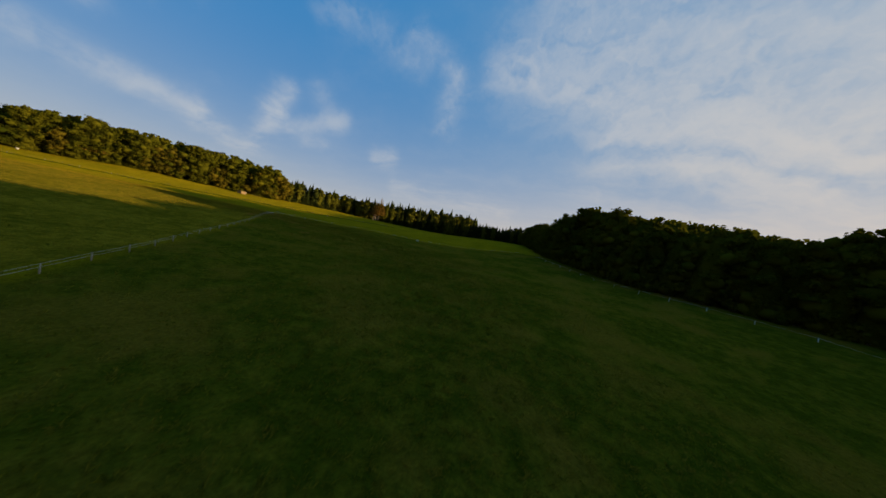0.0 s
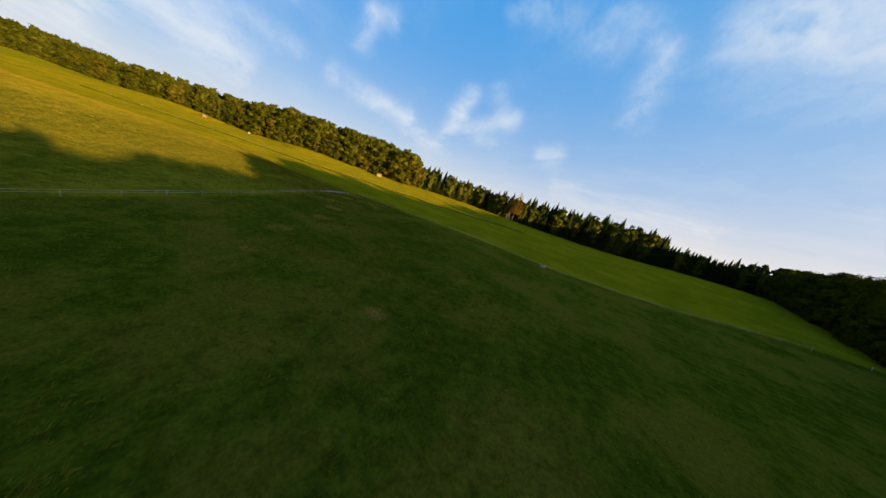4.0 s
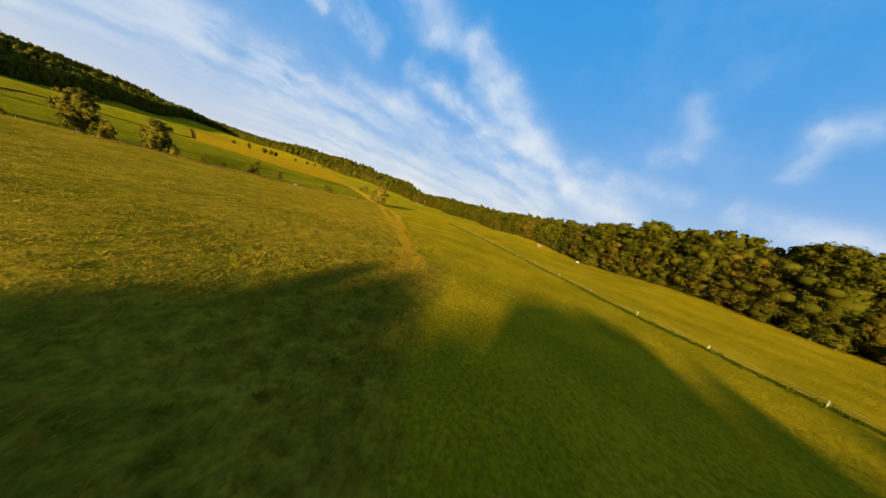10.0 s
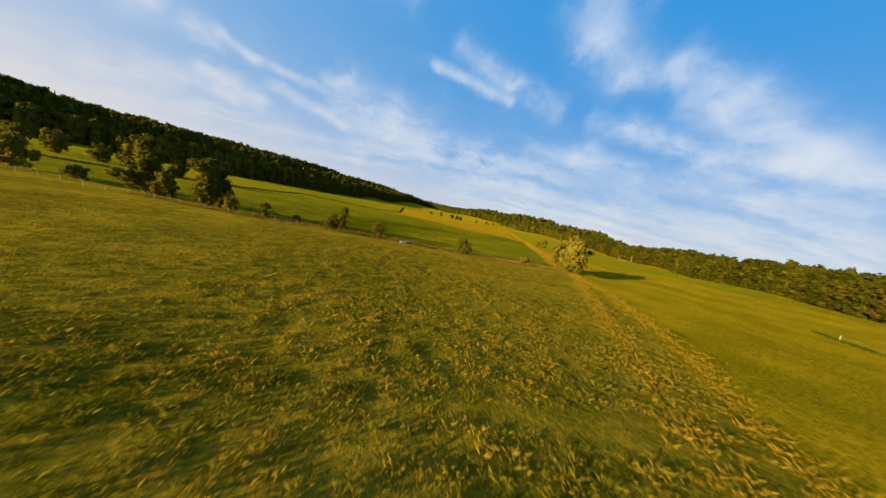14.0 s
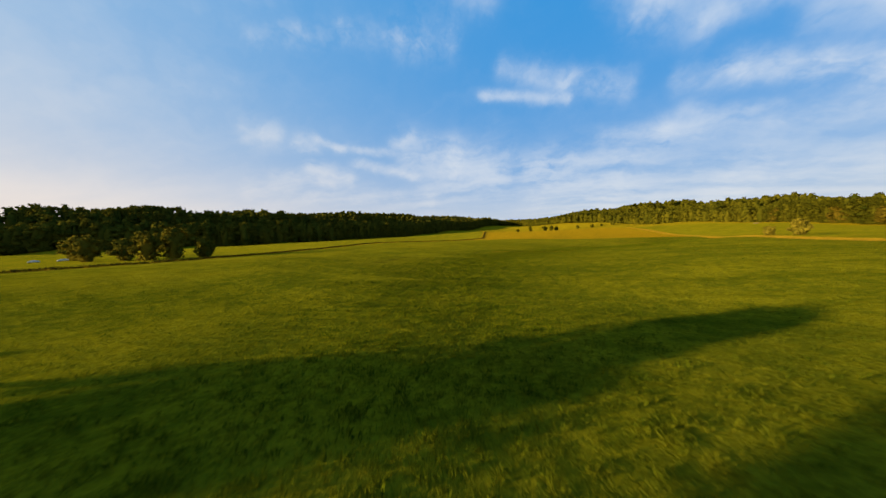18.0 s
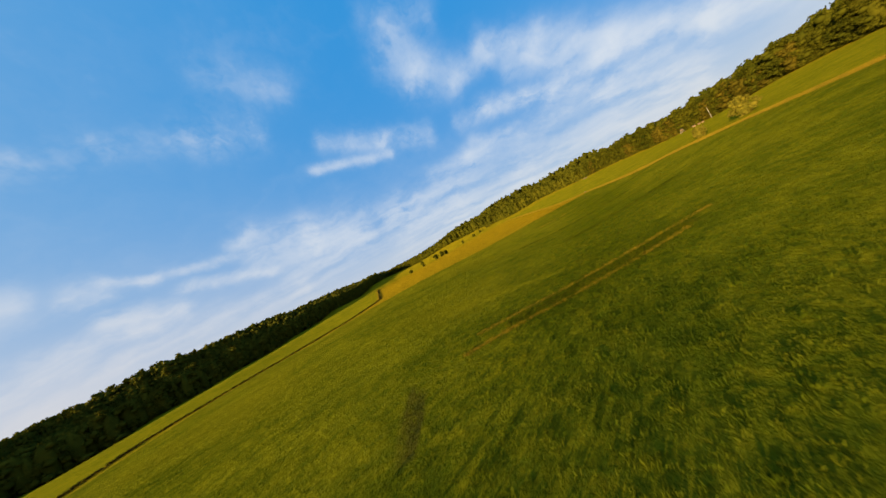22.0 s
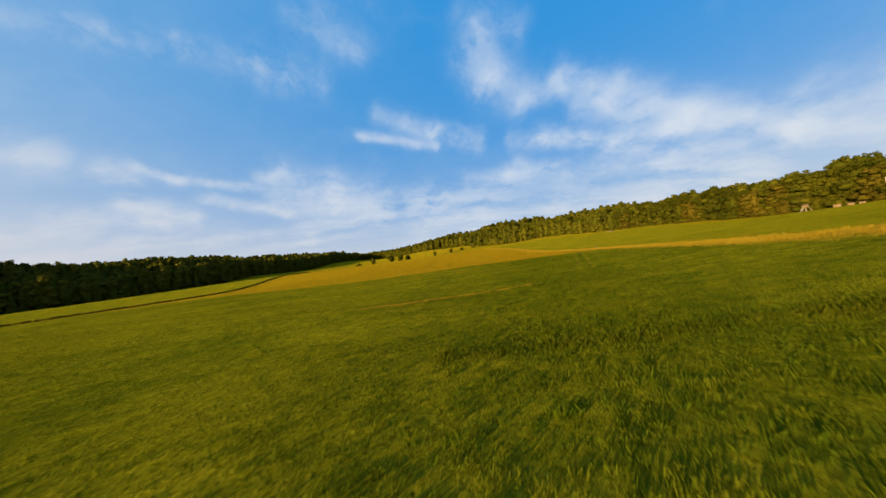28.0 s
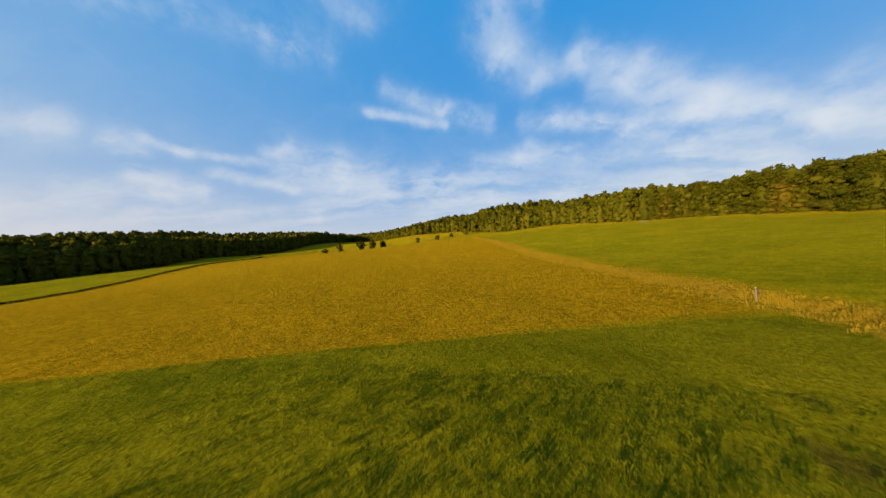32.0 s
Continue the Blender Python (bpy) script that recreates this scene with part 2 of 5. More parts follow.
# hills fitted to skylines in view; the eastern ones also raised to cast shade
HILLS = np.array([
    (88, 110, 7), (112, 110, 13), (135, 110, 17), (200, 110, 24), (150, -40, 8), (150, 10, 8), (110, 205, 8), (140, 190, 14), (150, 280, 16), (175, 370, 18), (120, 50, 7),
    (-235, -655, 36), (-65, -580, 35), (62, -535, 38), (185, -510, 38), (-385, -730, 33), (-530, -835, 34), (-150, -730, 50), (-700, -950, 34),
    (-240, 310, 10), (-320, 255, 9), (-430, 200, 6), (-540, 150, 6), (-660, 70, 7), (-790, 0, 8), (-900, -180, 12), (-1000, -470, 44), (-1000, -280, 30), (-1000, -700, 44), (-1000, -130, 12), (-350, -1250, 84), (-80, -1180, 80), (-640, -1320, 74), (200, -1100, 74)], float)
SPOTS = np.concatenate([HEIGHTS, HEIGHTS_WEST, HILLS])
# shallow hollows in the meadow: place, reach and depth
HOLLOWS = [(-255, -22, 26, 2.37), (-290, -18, 26, 2.46), (-224, -38, 24, 1.51), (-265, -60, 34, 1.36), (-270, -100, 36, 0.8), (-315, -70, 36, 1.1), (-340, -112, 36, 1.3),
           (-390, -122, 38, 2.69), (-432, -135, 36, 1.03), (-445, -165, 34, 0.41), (-470, -140, 34, 1.42), (-520, -205, 34, -0.29), (-400, -175, 36, 1.24)]


def land(x, y):
    """The ground's height, for numbers or arrays."""
    x, y = np.asarray(x, float), np.asarray(y, float)
    top, weight = np.zeros(x.shape), np.zeros(x.shape)
    for sx, sy, sz in SPOTS:
        w = ((x - sx) ** 2 + (y - sy) ** 2 + 45.0 ** 2) ** -2
        top, weight = top + w * sz, weight + w
    z = top / weight
    for hx, hy, reach, deep in HOLLOWS:
        z = z - deep * np.exp(-((x - hx) ** 2 + (y - hy) ** 2) / reach ** 2)
    return z


def near_line(x, y, line):
    """How far points lie from a line of several stretches."""
    best = np.full(np.shape(x), 1e9)
    for (ax, ay), (bx, by) in zip(line, line[1:]):
        dx, dy = bx - ax, by - ay
        k = np.clip(((x - ax) * dx + (y - ay) * dy) / (dx * dx + dy * dy), 0, 1)
        best = np.minimum(best, np.hypot(x - ax - k * dx, y - ay - k * dy))
    return best


def inside(x, y, ring):
    """How far points lie inside a ring; less than nothing outside."""
    odd = np.zeros(np.shape(x), bool)
    for (ax, ay), (bx, by) in zip(ring, ring[1:] + ring[:1]):
        cross = (np.asarray(ay) > y) != (by > y)
        odd ^= cross & (x < (bx - ax) * (y - ay) / ((by - ay) or 1e-9) + ax)
    away = near_line(x, y, ring + ring[:1])
    return np.where(odd, away, -away)


FENCE_WEST = [(-40, 0), (-48, 27), (-50, 31), (-55, 44), (-64, 62), (-73, 82), (-85, 108), (-98, 132), (-104, 146), (-107, 152)]
FENCE_NORTH = [(-110, 160), (-98, 164), (-82, 168), (-54, 175), (-24, 178), (-7, 185), (30, 196), (58, 205)]
STRIP_NEAR = [(-111, 157.5), (-118.7, 154.1), (-122.8, 152.6), (-133, 149), (-146, 144), (-157, 138.6), (-173.5, 131.5), (-186, 127.5), (-197, 120.6), (-211.5, 113.2), (-228, 104.8), (-245, 95.5), (-259.5, 88.6), (-275, 78), (-286, 70), (-297, 57), (-306, 50)]
DRY_PATCH = [(-160, 140.5), (-168, 138), (-175, 134.5), (-181, 130.5)]
STRIP_FAR = [(-312, 42), (-380, -15), (-462, -86), (-510, -122), (-556, -155), (-579, -180), (-647, -256), (-720, -350)]
WIRE_NORTH = [(-60, 268), (-101, 237), (-146, 214), (-176, 193), (-204, 174), (-231, 157), (-272, 133), (-330, 100)]
HEDGE = [(-130, -60), (-160, -32), (-190, -6), (-207, 6), (-224, 12), (-238, 18), (-252, 23), (-268, 34), (-290, 42), (-306, 48)]
MEADOW = [(-120, -80), (-160, -36), (-190, -8), (-207, 4), (-238, 15), (-268, 31), (-306, 44), (-380, -17), (-462, -88), (-557, -158),
          (-532, -182), (-496, -212), (-400, -300), (-290, -290), (-220, -215), (-165, -140)]
STUBBLE = [(-558, -160), (-532, -182), (-496, -212), (-385, -320), (-440, -385), (-485, -465), (-560, -600), (-640, -620), (-720, -420), (-716, -352), (-647, -258), (-580, -183)]
LEY = [(-400, -18), (-462, -78), (-510, -114), (-556, -147), (-585, -176), (-652, -252), (-726, -348), (-815, -330), (-805, -215), (-725, -76), (-600, 20), (-490, 105), (-420, 120)]
# green field beyond the ditch; its darker colour includes the wood's shade
VALLEY_SHADE_LEY = [(-120, -100), (-172, -155), (-228, -233), (-258, -283), (-305, -301), (-380, -330), (-440, -385), (-483, -465), (-555, -600), (-420, -655), (-270, -575), (-100, -500), (60, -460), (60, -200)]
DITCH = [(-120, -95), (-172, -150), (-228, -228), (-258, -278), (-305, -296), (-380, -325), (-440, -380), (-483, -460), (-555, -595)]
RUTS = [[(-273, -92), (-271.2, -85), (-271.7, -69.4), (-271.7, -58)], [(-275.2, -92), (-273.4, -85), (-273.9, -69.4), (-273.9, -58)],
        [(-268, -103), (-263.7, -97.7), (-258.1, -89.6), (-254, -80)], [(-270, -102), (-265.6, -96.6), (-260, -88.6), (-256, -79)],
        [(-309, -115), (-302.8, -110.7), (-296.9, -105.4), (-288, -97)], [(-310.4, -113.2), (-304.2, -109), (-298.3, -103.7)],
        [(-492, -143), (-512, -151.5), (-537, -162)], [(-493, -141), (-513, -149.3), (-538, -159.8)],
        [(-284, 76), (-262, 91), (-239, 102.5), (-203.5, 121.5), (-193, 128.2), (-186, 134), (-172, 143.5)]]
HAY_ROWS = [[(-455, -166), (-460, -162), (-467, -157), (-474, -150.5), (-479, -146)], [(-312, -110), (-318, -105.4), (-323.4, -100.8), (-330, -95.5), (-338, -88.5)],
            [(-317, -111.5), (-323.7, -105.9), (-335.1, -95.8), (-345, -86)]]
DARK_BANDS = [[(-318, -107), (-324, -102.2), (-329.2, -97.8), (-340, -88)], [(-366, -116), (-371.8, -110), (-379, -102.7), (-392, -91)],
              [(-448, -137), (-454.3, -127.8), (-460.7, -118.3), (-468, -104)], [(-398, -150), (-408, -128), (-420, -108)]]


# ---- materials ----
def matter(name):
    m = bpy.data.materials.new(name)
    m.use_nodes = True
    return m, Nodes(m.node_tree)


def finish(k, colour, rough=0.9, bump=None, height=0.1, thin=None, metal=0.0, gloss=0.3, fuzz=None):
    shader = k.add("ShaderNodeBsdfPrincipled")
    k.put(shader.inputs["Base Color"], colour)
    k.put(shader.inputs["Roughness"], rough)
    k.put(shader.inputs["Metallic"], metal)
    k.put(shader.inputs["Specular IOR Level"], gloss)
    if fuzz is not None:
        k.put(shader.inputs["Sheen Weight"], fuzz)
        k.put(shader.inputs["Sheen Roughness"], 0.5)
        k.put(shader.inputs["Sheen Tint"], k.mix(0.6, colour, rgb(0.60, 0.46, 0.02)))
    if bump is not None:
        node = k.add("ShaderNodeBump")
        node.inputs["Strength"].default_value, node.inputs["Distance"].default_value = 1.0, height
        k.put(node.inputs["Height"], bump)
        k.put(shader.inputs["Normal"], node.outputs[0])
    last = shader.outputs[0]
    if thin:
        clear = k.add("ShaderNodeBsdfTranslucent")
        k.put(clear.inputs["Color"], colour)
        both = k.add("ShaderNodeMixShader")
        both.inputs[0].default_value = thin
        k.put(both.inputs[1], last)
        k.put(both.inputs[2], clear.outputs[0])
        last = both.outputs[0]
    k.put(k.add("ShaderNodeOutputMaterial").inputs["Surface"], last)


def leaf_matter(name, dark, light, thin=0.3):
    m, k = matter(name)
    one = k.add("ShaderNodeNewGeometry").outputs["Random Per Island"]
    whole = k.add("ShaderNodeObjectInfo").outputs["Random"]
    place = k.add("ShaderNodeNewGeometry").outputs["Position"]
    patch = k.math("ADD", k.math("MULTIPLY", k.noise(place, 0.16, 3.0), 0.6), k.math("MULTIPLY", k.noise(place, 0.05, 1.0), 0.4))
    patch = k.math("MULTIPLY_ADD", k.math("SUBTRACT", patch, 0.5), 1.7, 0.5)
    fac = k.math("ADD", k.math("MULTIPLY", one, 0.45), k.math("MULTIPLY_ADD", patch, 0.75, k.math("MULTIPLY_ADD", whole, 0.3, -0.3)), clamp=True)
    finish(k, k.mix(fac, rgb(*dark), rgb(*light)), 0.85, thin=thin, gloss=0.0)
    return m


def wood_matter(name, dark, light, scale=6.0):
    m, k = matter(name)
    place = k.add("ShaderNodeTexCoord").outputs["Object"]
    grain = k.noise(k.vec("MULTIPLY", place, (8.0, 8.0, 0.8)), scale, 5.0, 0.6)
    stain = k.noise(place, 1.3, 4.0)
    fac = k.math("MULTIPLY_ADD", stain, 0.5, k.math("MULTIPLY", grain, 0.6), clamp=True)
    finish(k, k.mix(fac, rgb(*dark), rgb(*light)), 0.85, grain, 0.02)
    return m


def plain_matter(name, colour, rough=0.6, spread=0.25, scale=5.0, metal=0.0):
    m, k = matter(name)
    place = k.add("ShaderNodeTexCoord").outputs["Object"]
    dirt = k.noise(place, scale, 5.0, 0.65)
    fine = k.noise(place, scale * 9, 3.0)
    shade = k.mix(k.step(dirt, 0.35, 0.75), rgb(*colour), rgb(*[c * (1 - spread) for c in colour]))
    finish(k, shade, k.math("MULTIPLY_ADD", fine, 0.2, rough - 0.1), fine, 0.004, metal=metal)
    return m


M_BEECH = leaf_matter("beech_leaves", (0.024, 0.031, 0.003), (0.098, 0.088, 0.006))
M_BEECH_RED = leaf_matter("turning_leaves", (0.035, 0.034, 0.004), (0.130, 0.094, 0.008))
M_CONIFER = leaf_matter("spruce_needles", (0.010, 0.016, 0.004), (0.036, 0.040, 0.007), 0.1)
M_LARCH = leaf_matter("larch_needles", (0.12, 0.07, 0.01), (0.30, 0.17, 0.03), 0.25)
M_DARK = leaf_matter("valley_leaves", (0.034, 0.040, 0.005), (0.115, 0.102, 0.010), 0.2)
M_WILLOW = leaf_matter("birch_leaves", (0.055, 0.058, 0.006), (0.185, 0.145, 0.014))
M_BUSH = leaf_matter("bush_leaves", (0.055, 0.058, 0.006), (0.245, 0.190, 0.018))
M_HERBS = leaf_matter("herb_leaves", (0.05, 0.048, 0.007), (0.22, 0.135, 0.022))
M_BARK = wood_matter("bark", (0.05, 0.04, 0.03), (0.16, 0.13, 0.10))
M_BIRCH = wood_matter("pale_bark", (0.25, 0.22, 0.17), (0.55, 0.50, 0.42))
M_POST = wood_matter("weathered_wood", (0.18, 0.135, 0.085), (0.40, 0.315, 0.22))
M_BOARD = wood_matter("shed_boards", (0.11, 0.065, 0.028), (0.27, 0.165, 0.075))
M_WHITE = plain_matter("white_plastic", (0.62, 0.60, 0.54), 0.5, 0.2)
M_LIME = plain_matter("limewash", (0.42, 0.38, 0.31), 0.8, 0.35, 2.0)
M_ROPE = plain_matter("pale_rope", (0.50, 0.44, 0.31), 0.8, 0.2, 20.0)
M_ROOF = plain_matter("roof_sheet", (0.17, 0.12, 0.08), 0.6, 0.4, 2.0)
M_STONE = plain_matter("field_stone", (0.19, 0.105, 0.055), 0.9, 0.5, 3.0)
M_TYRE = plain_matter("rubber", (0.03, 0.03, 0.03), 0.8, 0.3)
M_GLASS = plain_matter("dark_window", (0.02, 0.025, 0.03), 0.1, 0.1)


def tone_bands(k, place):
    """Darker and lighter bands of colour across the meadow."""
    flat = k.add("ShaderNodeCombineXYZ")
    k.put(flat.inputs[0], k.math("MULTIPLY", k.vec("DOT_PRODUCT", place, (0.68, 0.73, 0.0)), 0.22))
    k.put(flat.inputs[1], k.math("MULTIPLY", k.vec("DOT_PRODUCT", place, (0.73, -0.68, 0.0)), 0.025))
    return k.step(k.noise(flat.outputs[0], 1.0, 4.0, 0.6), 0.34, 0.62)


def blade_matter(name, dark, light, dry):
    """Grass blades: each blade its own tint, with drier patches over the field."""
    m, k = matter(name)
    geo = k.add("ShaderNodeNewGeometry")
    place = geo.outputs["Position"]
    patch = k.step(k.math("ADD", k.math("MULTIPLY", k.noise(place, 0.22, 4.0, 0.6), 0.6), k.math("MULTIPLY", k.noise(place, 0.95, 2.0, 0.5), 0.4)), 0.42, 0.62)
    tint = k.mix(k.math("MULTIPLY_ADD", geo.outputs["Random Per Island"], 0.84, 0.08), rgb(*dark), rgb(*light))
    tint = k.mix(k.math("MULTIPLY", patch, 0.6), tint, rgb(*dry))
    if "meadow" in name:
        tint = k.mix(tone_bands(k, place), k.mix(1.0, tint, rgb(0.76, 0.80, 0.8), "MULTIPLY"), tint)
    finish(k, tint, 0.8, thin=0.3, gloss=0.0)
    return m


M_GRASS_PASTURE = blade_matter("pasture_blades", (0.050, 0.064, 0.003), (0.156, 0.140, 0.009), (0.26, 0.180, 0.020))
M_GRASS_ROUGH = blade_matter("rough_blades", (0.072, 0.080, 0.004), (0.175, 0.145, 0.010), (0.29, 0.185, 0.018))
# much darker than the meadow ground: shade among near grass is in the colour
M_GRASS_MEADOW = blade_matter("meadow_blades", (0.027, 0.044, 0.002), (0.068, 0.086, 0.003), (0.112, 0.110, 0.005))
M_GRASS_DRY = blade_matter("dry_blades", (0.15, 0.105, 0.007), (0.28, 0.185, 0.014), (0.25, 0.160, 0.010))
M_DARK_BAND = blade_matter("dark_band_blades", (0.028, 0.040, 0.002), (0.060, 0.070, 0.003), (0.08, 0.075, 0.004))
M_DITCH_SHADE = blade_matter("ditch_shade_blades", (0.018, 0.018, 0.003), (0.040, 0.034, 0.006), (0.05, 0.035, 0.008))
M_STUBBLE = blade_matter("stubble_blades", (0.16, 0.102, 0.004), (0.27, 0.165, 0.006), (0.22, 0.140, 0.005))
M_WEEDS = blade_matter("hedge_weeds", (0.09, 0.078, 0.008), (0.24, 0.165, 0.020), (0.30, 0.175, 0.022))


def ground_matter():
    m, k = matter("field_ground")
    place = k.add("ShaderNodeNewGeometry").outputs["Position"]

    def spread(name):
        node = k.add("ShaderNodeAttribute")
        node.attribute_name = name
        return node.outputs["Fac"]

    fine, clump = k.noise(place, 3.0, 5.0, 0.7), k.noise(place, 0.55, 4.0, 0.65)
    broad, vast = k.noise(place, 0.07, 4.0, 0.6), k.noise(place, 0.018, 3.0)
    wobble = k.math("MULTIPLY", k.math("SUBTRACT", k.noise(place, 0.3, 4.0, 0.6), 0.5), 5.0)
    patch = k.math("ADD", k.math("MULTIPLY", clump, 0.55), k.math("MULTIPLY", broad, 0.45))
    pasture = k.mix(k.step(patch, 0.38, 0.62), rgb(0.045, 0.062, 0.003), rgb(0.122, 0.114, 0.008))
    pasture = k.mix(k.math("MULTIPLY", k.step(broad, 0.45, 0.62), 0.7), pasture, rgb(0.165, 0.105, 0.012))
    rough = k.mix(k.step(patch, 0.36, 0.62), rgb(0.095, 0.090, 0.005), rgb(0.255, 0.178, 0.012))
    mown = k.mix(k.step(k.math("ADD", k.math("MULTIPLY", broad, 0.7), k.math("MULTIPLY", fine, 0.3)), 0.38, 0.64), rgb(0.185, 0.148, 0.004), rgb(0.29, 0.205, 0.006))
    meadow = k.mix(k.step(patch, 0.36, 0.64), rgb(0.074, 0.092, 0.004), rgb(0.184, 0.168, 0.006))
    meadow = k.mix(k.math("MULTIPLY", k.step(vast, 0.45, 0.65), 0.45), meadow, rgb(0.20, 0.165, 0.006))
    meadow = k.mix(tone_bands(k, place), k.mix(1.0, meadow, rgb(0.80, 0.84, 0.8), "MULTIPLY"), meadow)
    stubble = k.mix(k.step(k.math("ADD", k.math("MULTIPLY", clump, 0.5), k.math("MULTIPLY", fine, 0.5)), 0.36, 0.62), rgb(0.195, 0.122, 0.004), rgb(0.33, 0.195, 0.006))
    dry = k.mix(k.step(clump, 0.35, 0.65), rgb(0.215, 0.150, 0.008), rgb(0.31, 0.205, 0.013))
    soil = k.mix(k.step(fine, 0.35, 0.65), rgb(0.215, 0.094, 0.014), rgb(0.33, 0.160, 0.030))
    colour = k.mix(k.step(k.math("ADD", spread("pasture"), wobble), -2.0, 2.0), mown, pasture)
    colour = k.mix(k.step(k.math("ADD", spread("rough"), wobble), -1.5, 1.5), colour, rough)
    ley = k.mix(k.step(patch, 0.36, 0.64), rgb(0.130, 0.136, 0.004), rgb(0.225, 0.190, 0.006))
    colour = k.mix(k.step(k.math("ADD", spread("ley"), wobble), -2.0, 2.0), colour, ley)
    colour = k.mix(k.step(spread("meadow"), -0.6, 0.6), colour, meadow)
    colour = k.mix(k.step(spread("stubble"), -0.6, 0.6), colour, stubble)
    colour = k.mix(k.step(k.math("ADD", spread("strip"), wobble), 2.6, 0.6), colour, dry)
    colour = k.mix(k.math("MULTIPLY", k.step(k.math("ADD", spread("rut"), k.math("MULTIPLY", wobble, 0.1)), 0.75, 0.2), 0.8), colour, rgb(0.060, 0.052, 0.008))
    worn = k.step(k.math("ADD", spread("soil"), k.math("MULTIPLY", wobble, 1.2)), 1.3, -0.2)
    colour = k.mix(k.math("MULTIPLY", worn, 0.8), colour, soil)
    # bed of the ditch darkened: its shadow is put into the colour
    colour = k.mix(k.step(k.math("ADD", spread("ditch"), k.math("MULTIPLY", wobble, 0.4)), 1.6, 0.6), colour, rgb(0.045, 0.04, 0.014))
    colour = k.mix(k.step(fine, 0.25, 0.70), k.mix(1.0, colour, rgb(0.48, 0.50, 0.50), "MULTIPLY"), colour)
    blade = k.noise(place, 11.0, 3.0, 0.7)
    relief = k.math("ADD", k.math("MULTIPLY_ADD", blade, 0.16, k.math("MULTIPLY", fine, 0.5)), k.math("MULTIPLY", clump, 1.0))
    finish(k, colour, 0.95, relief, 0.5, gloss=0.0, fuzz=k.math("MULTIPLY", k.math("SUBTRACT", 1.0, worn), 0.09))
    return m


M_GROUND = ground_matter()


# ---- mesh helpers ----
def np_mesh(name, verts, faces, material):
    """A mesh out of arrays; all faces have the same number of corners."""
    verts, faces = np.asarray(verts, np.float32), np.asarray(faces, np.int32)
    me = bpy.data.meshes.new(name)
    me.vertices.add(len(verts))
    me.vertices.foreach_set("co", verts.ravel())
    count, sides = faces.shape
    me.loops.add(count * sides)
    me.loops.foreach_set("vertex_index", faces.ravel())
    me.polygons.add(count)
    me.polygons.foreach_set("loop_start", np.arange(0, count * sides, sides, dtype=np.int32))
    me.update(calc_edges=True)
    me.materials.append(material)
    return me


def part(name, data, parent, label="", at=None):
    """One mesh object under a thing or a part."""
    ob = new(name, data)
    ob.parent = parent
    if at is not None:
        ob.matrix_basis = at
    return tagged(ob, label)


def bm_mesh(name, bm, material, smooth=False):
    me = bpy.data.meshes.new(name)
    bm.to_mesh(me)
    bm.free()
    me.materials.append(material)
    for p in me.polygons:
        p.use_smooth = smooth
    return me


def box(bm, size, m=Matrix(), bevel=0.0):
    made = bmesh.ops.create_cube(bm, size=1.0, matrix=m @ Matrix.Diagonal((*size, 1)))
    if bevel:
        edges = list({e for v in made["verts"] for e in v.link_edges})
        bmesh.ops.bevel(bm, geom=edges, offset=bevel, segments=1, affect="EDGES")


def rod(bm, a, b, r1, r2, sides=7):
    a, b = Vector(a), Vector(b)
    turn = (b - a).to_track_quat("Z", "Y").to_matrix().to_4x4()
    bmesh.ops.create_cone(bm, cap_ends=True, segments=sides, radius1=r1, radius2=r2, depth=(b - a).length,
                          matrix=Matrix.Translation((a + b) / 2) @ turn)


def spot(x, y, lift=0.0, turn=0.0, size=1.0):
    """A pose on the ground."""
    return pose(x, y, float(land(x, y)) + lift, 0, 0, turn) @ Matrix.Scale(size, 4)


# ---- ground: one sheet to the horizon ----
BARE = [(-92.8, 131, 0.9), (-90.6, 134.2, 0.8), (-100, 140, 1.8), (-99.4, 146, 2.2), (-101.3, 129, 2.0), (-104.7, 132.6, 1.6), (-111, 145.5, 2.2), (-106.5, 141.5, 2.0),
        (-91.5, 162.6, 1.3), (-70, 118, 1.6), (-80, 128, 2.0), (-62, 104, 1.6), (-116, 134, 1.8), (-114, 143.7, 1.4), (-118, 148, 1.9), (-125, 146, 1.6), (-52, 96, 1.3), (-30, 100, 1.2), (-96, 151, 1.4)]


def worn_ground(x, y):
    """How far points lie from bare, trodden soil: the gap in the fence, paths, and patches."""
    bare = np.min([np.hypot(x - px, y - py) - r for px, py, r in BARE], 0)
    return np.minimum.reduce([near_line(x, y, FENCE_NORTH) - 0.2, np.hypot(x + 106.8, y - 152.5) - 4.2, near_line(x, y, [(-112, 160.5), (-118.9, 162.4), (-125, 159.8), (-133, 155.3), (-140, 153)]),
                              near_line(x, y, [(-107, 154), (-102.1, 156), (-97, 155.7), (-93.6, 154.5), (-86, 150)]) - 0.2, near_line(x, y, [(-111, 149), (-106, 138), (-102, 131), (-97.5, 123)]) - 1.0,
                              bare, np.hypot(x + 250, y - 28) - 1.4])


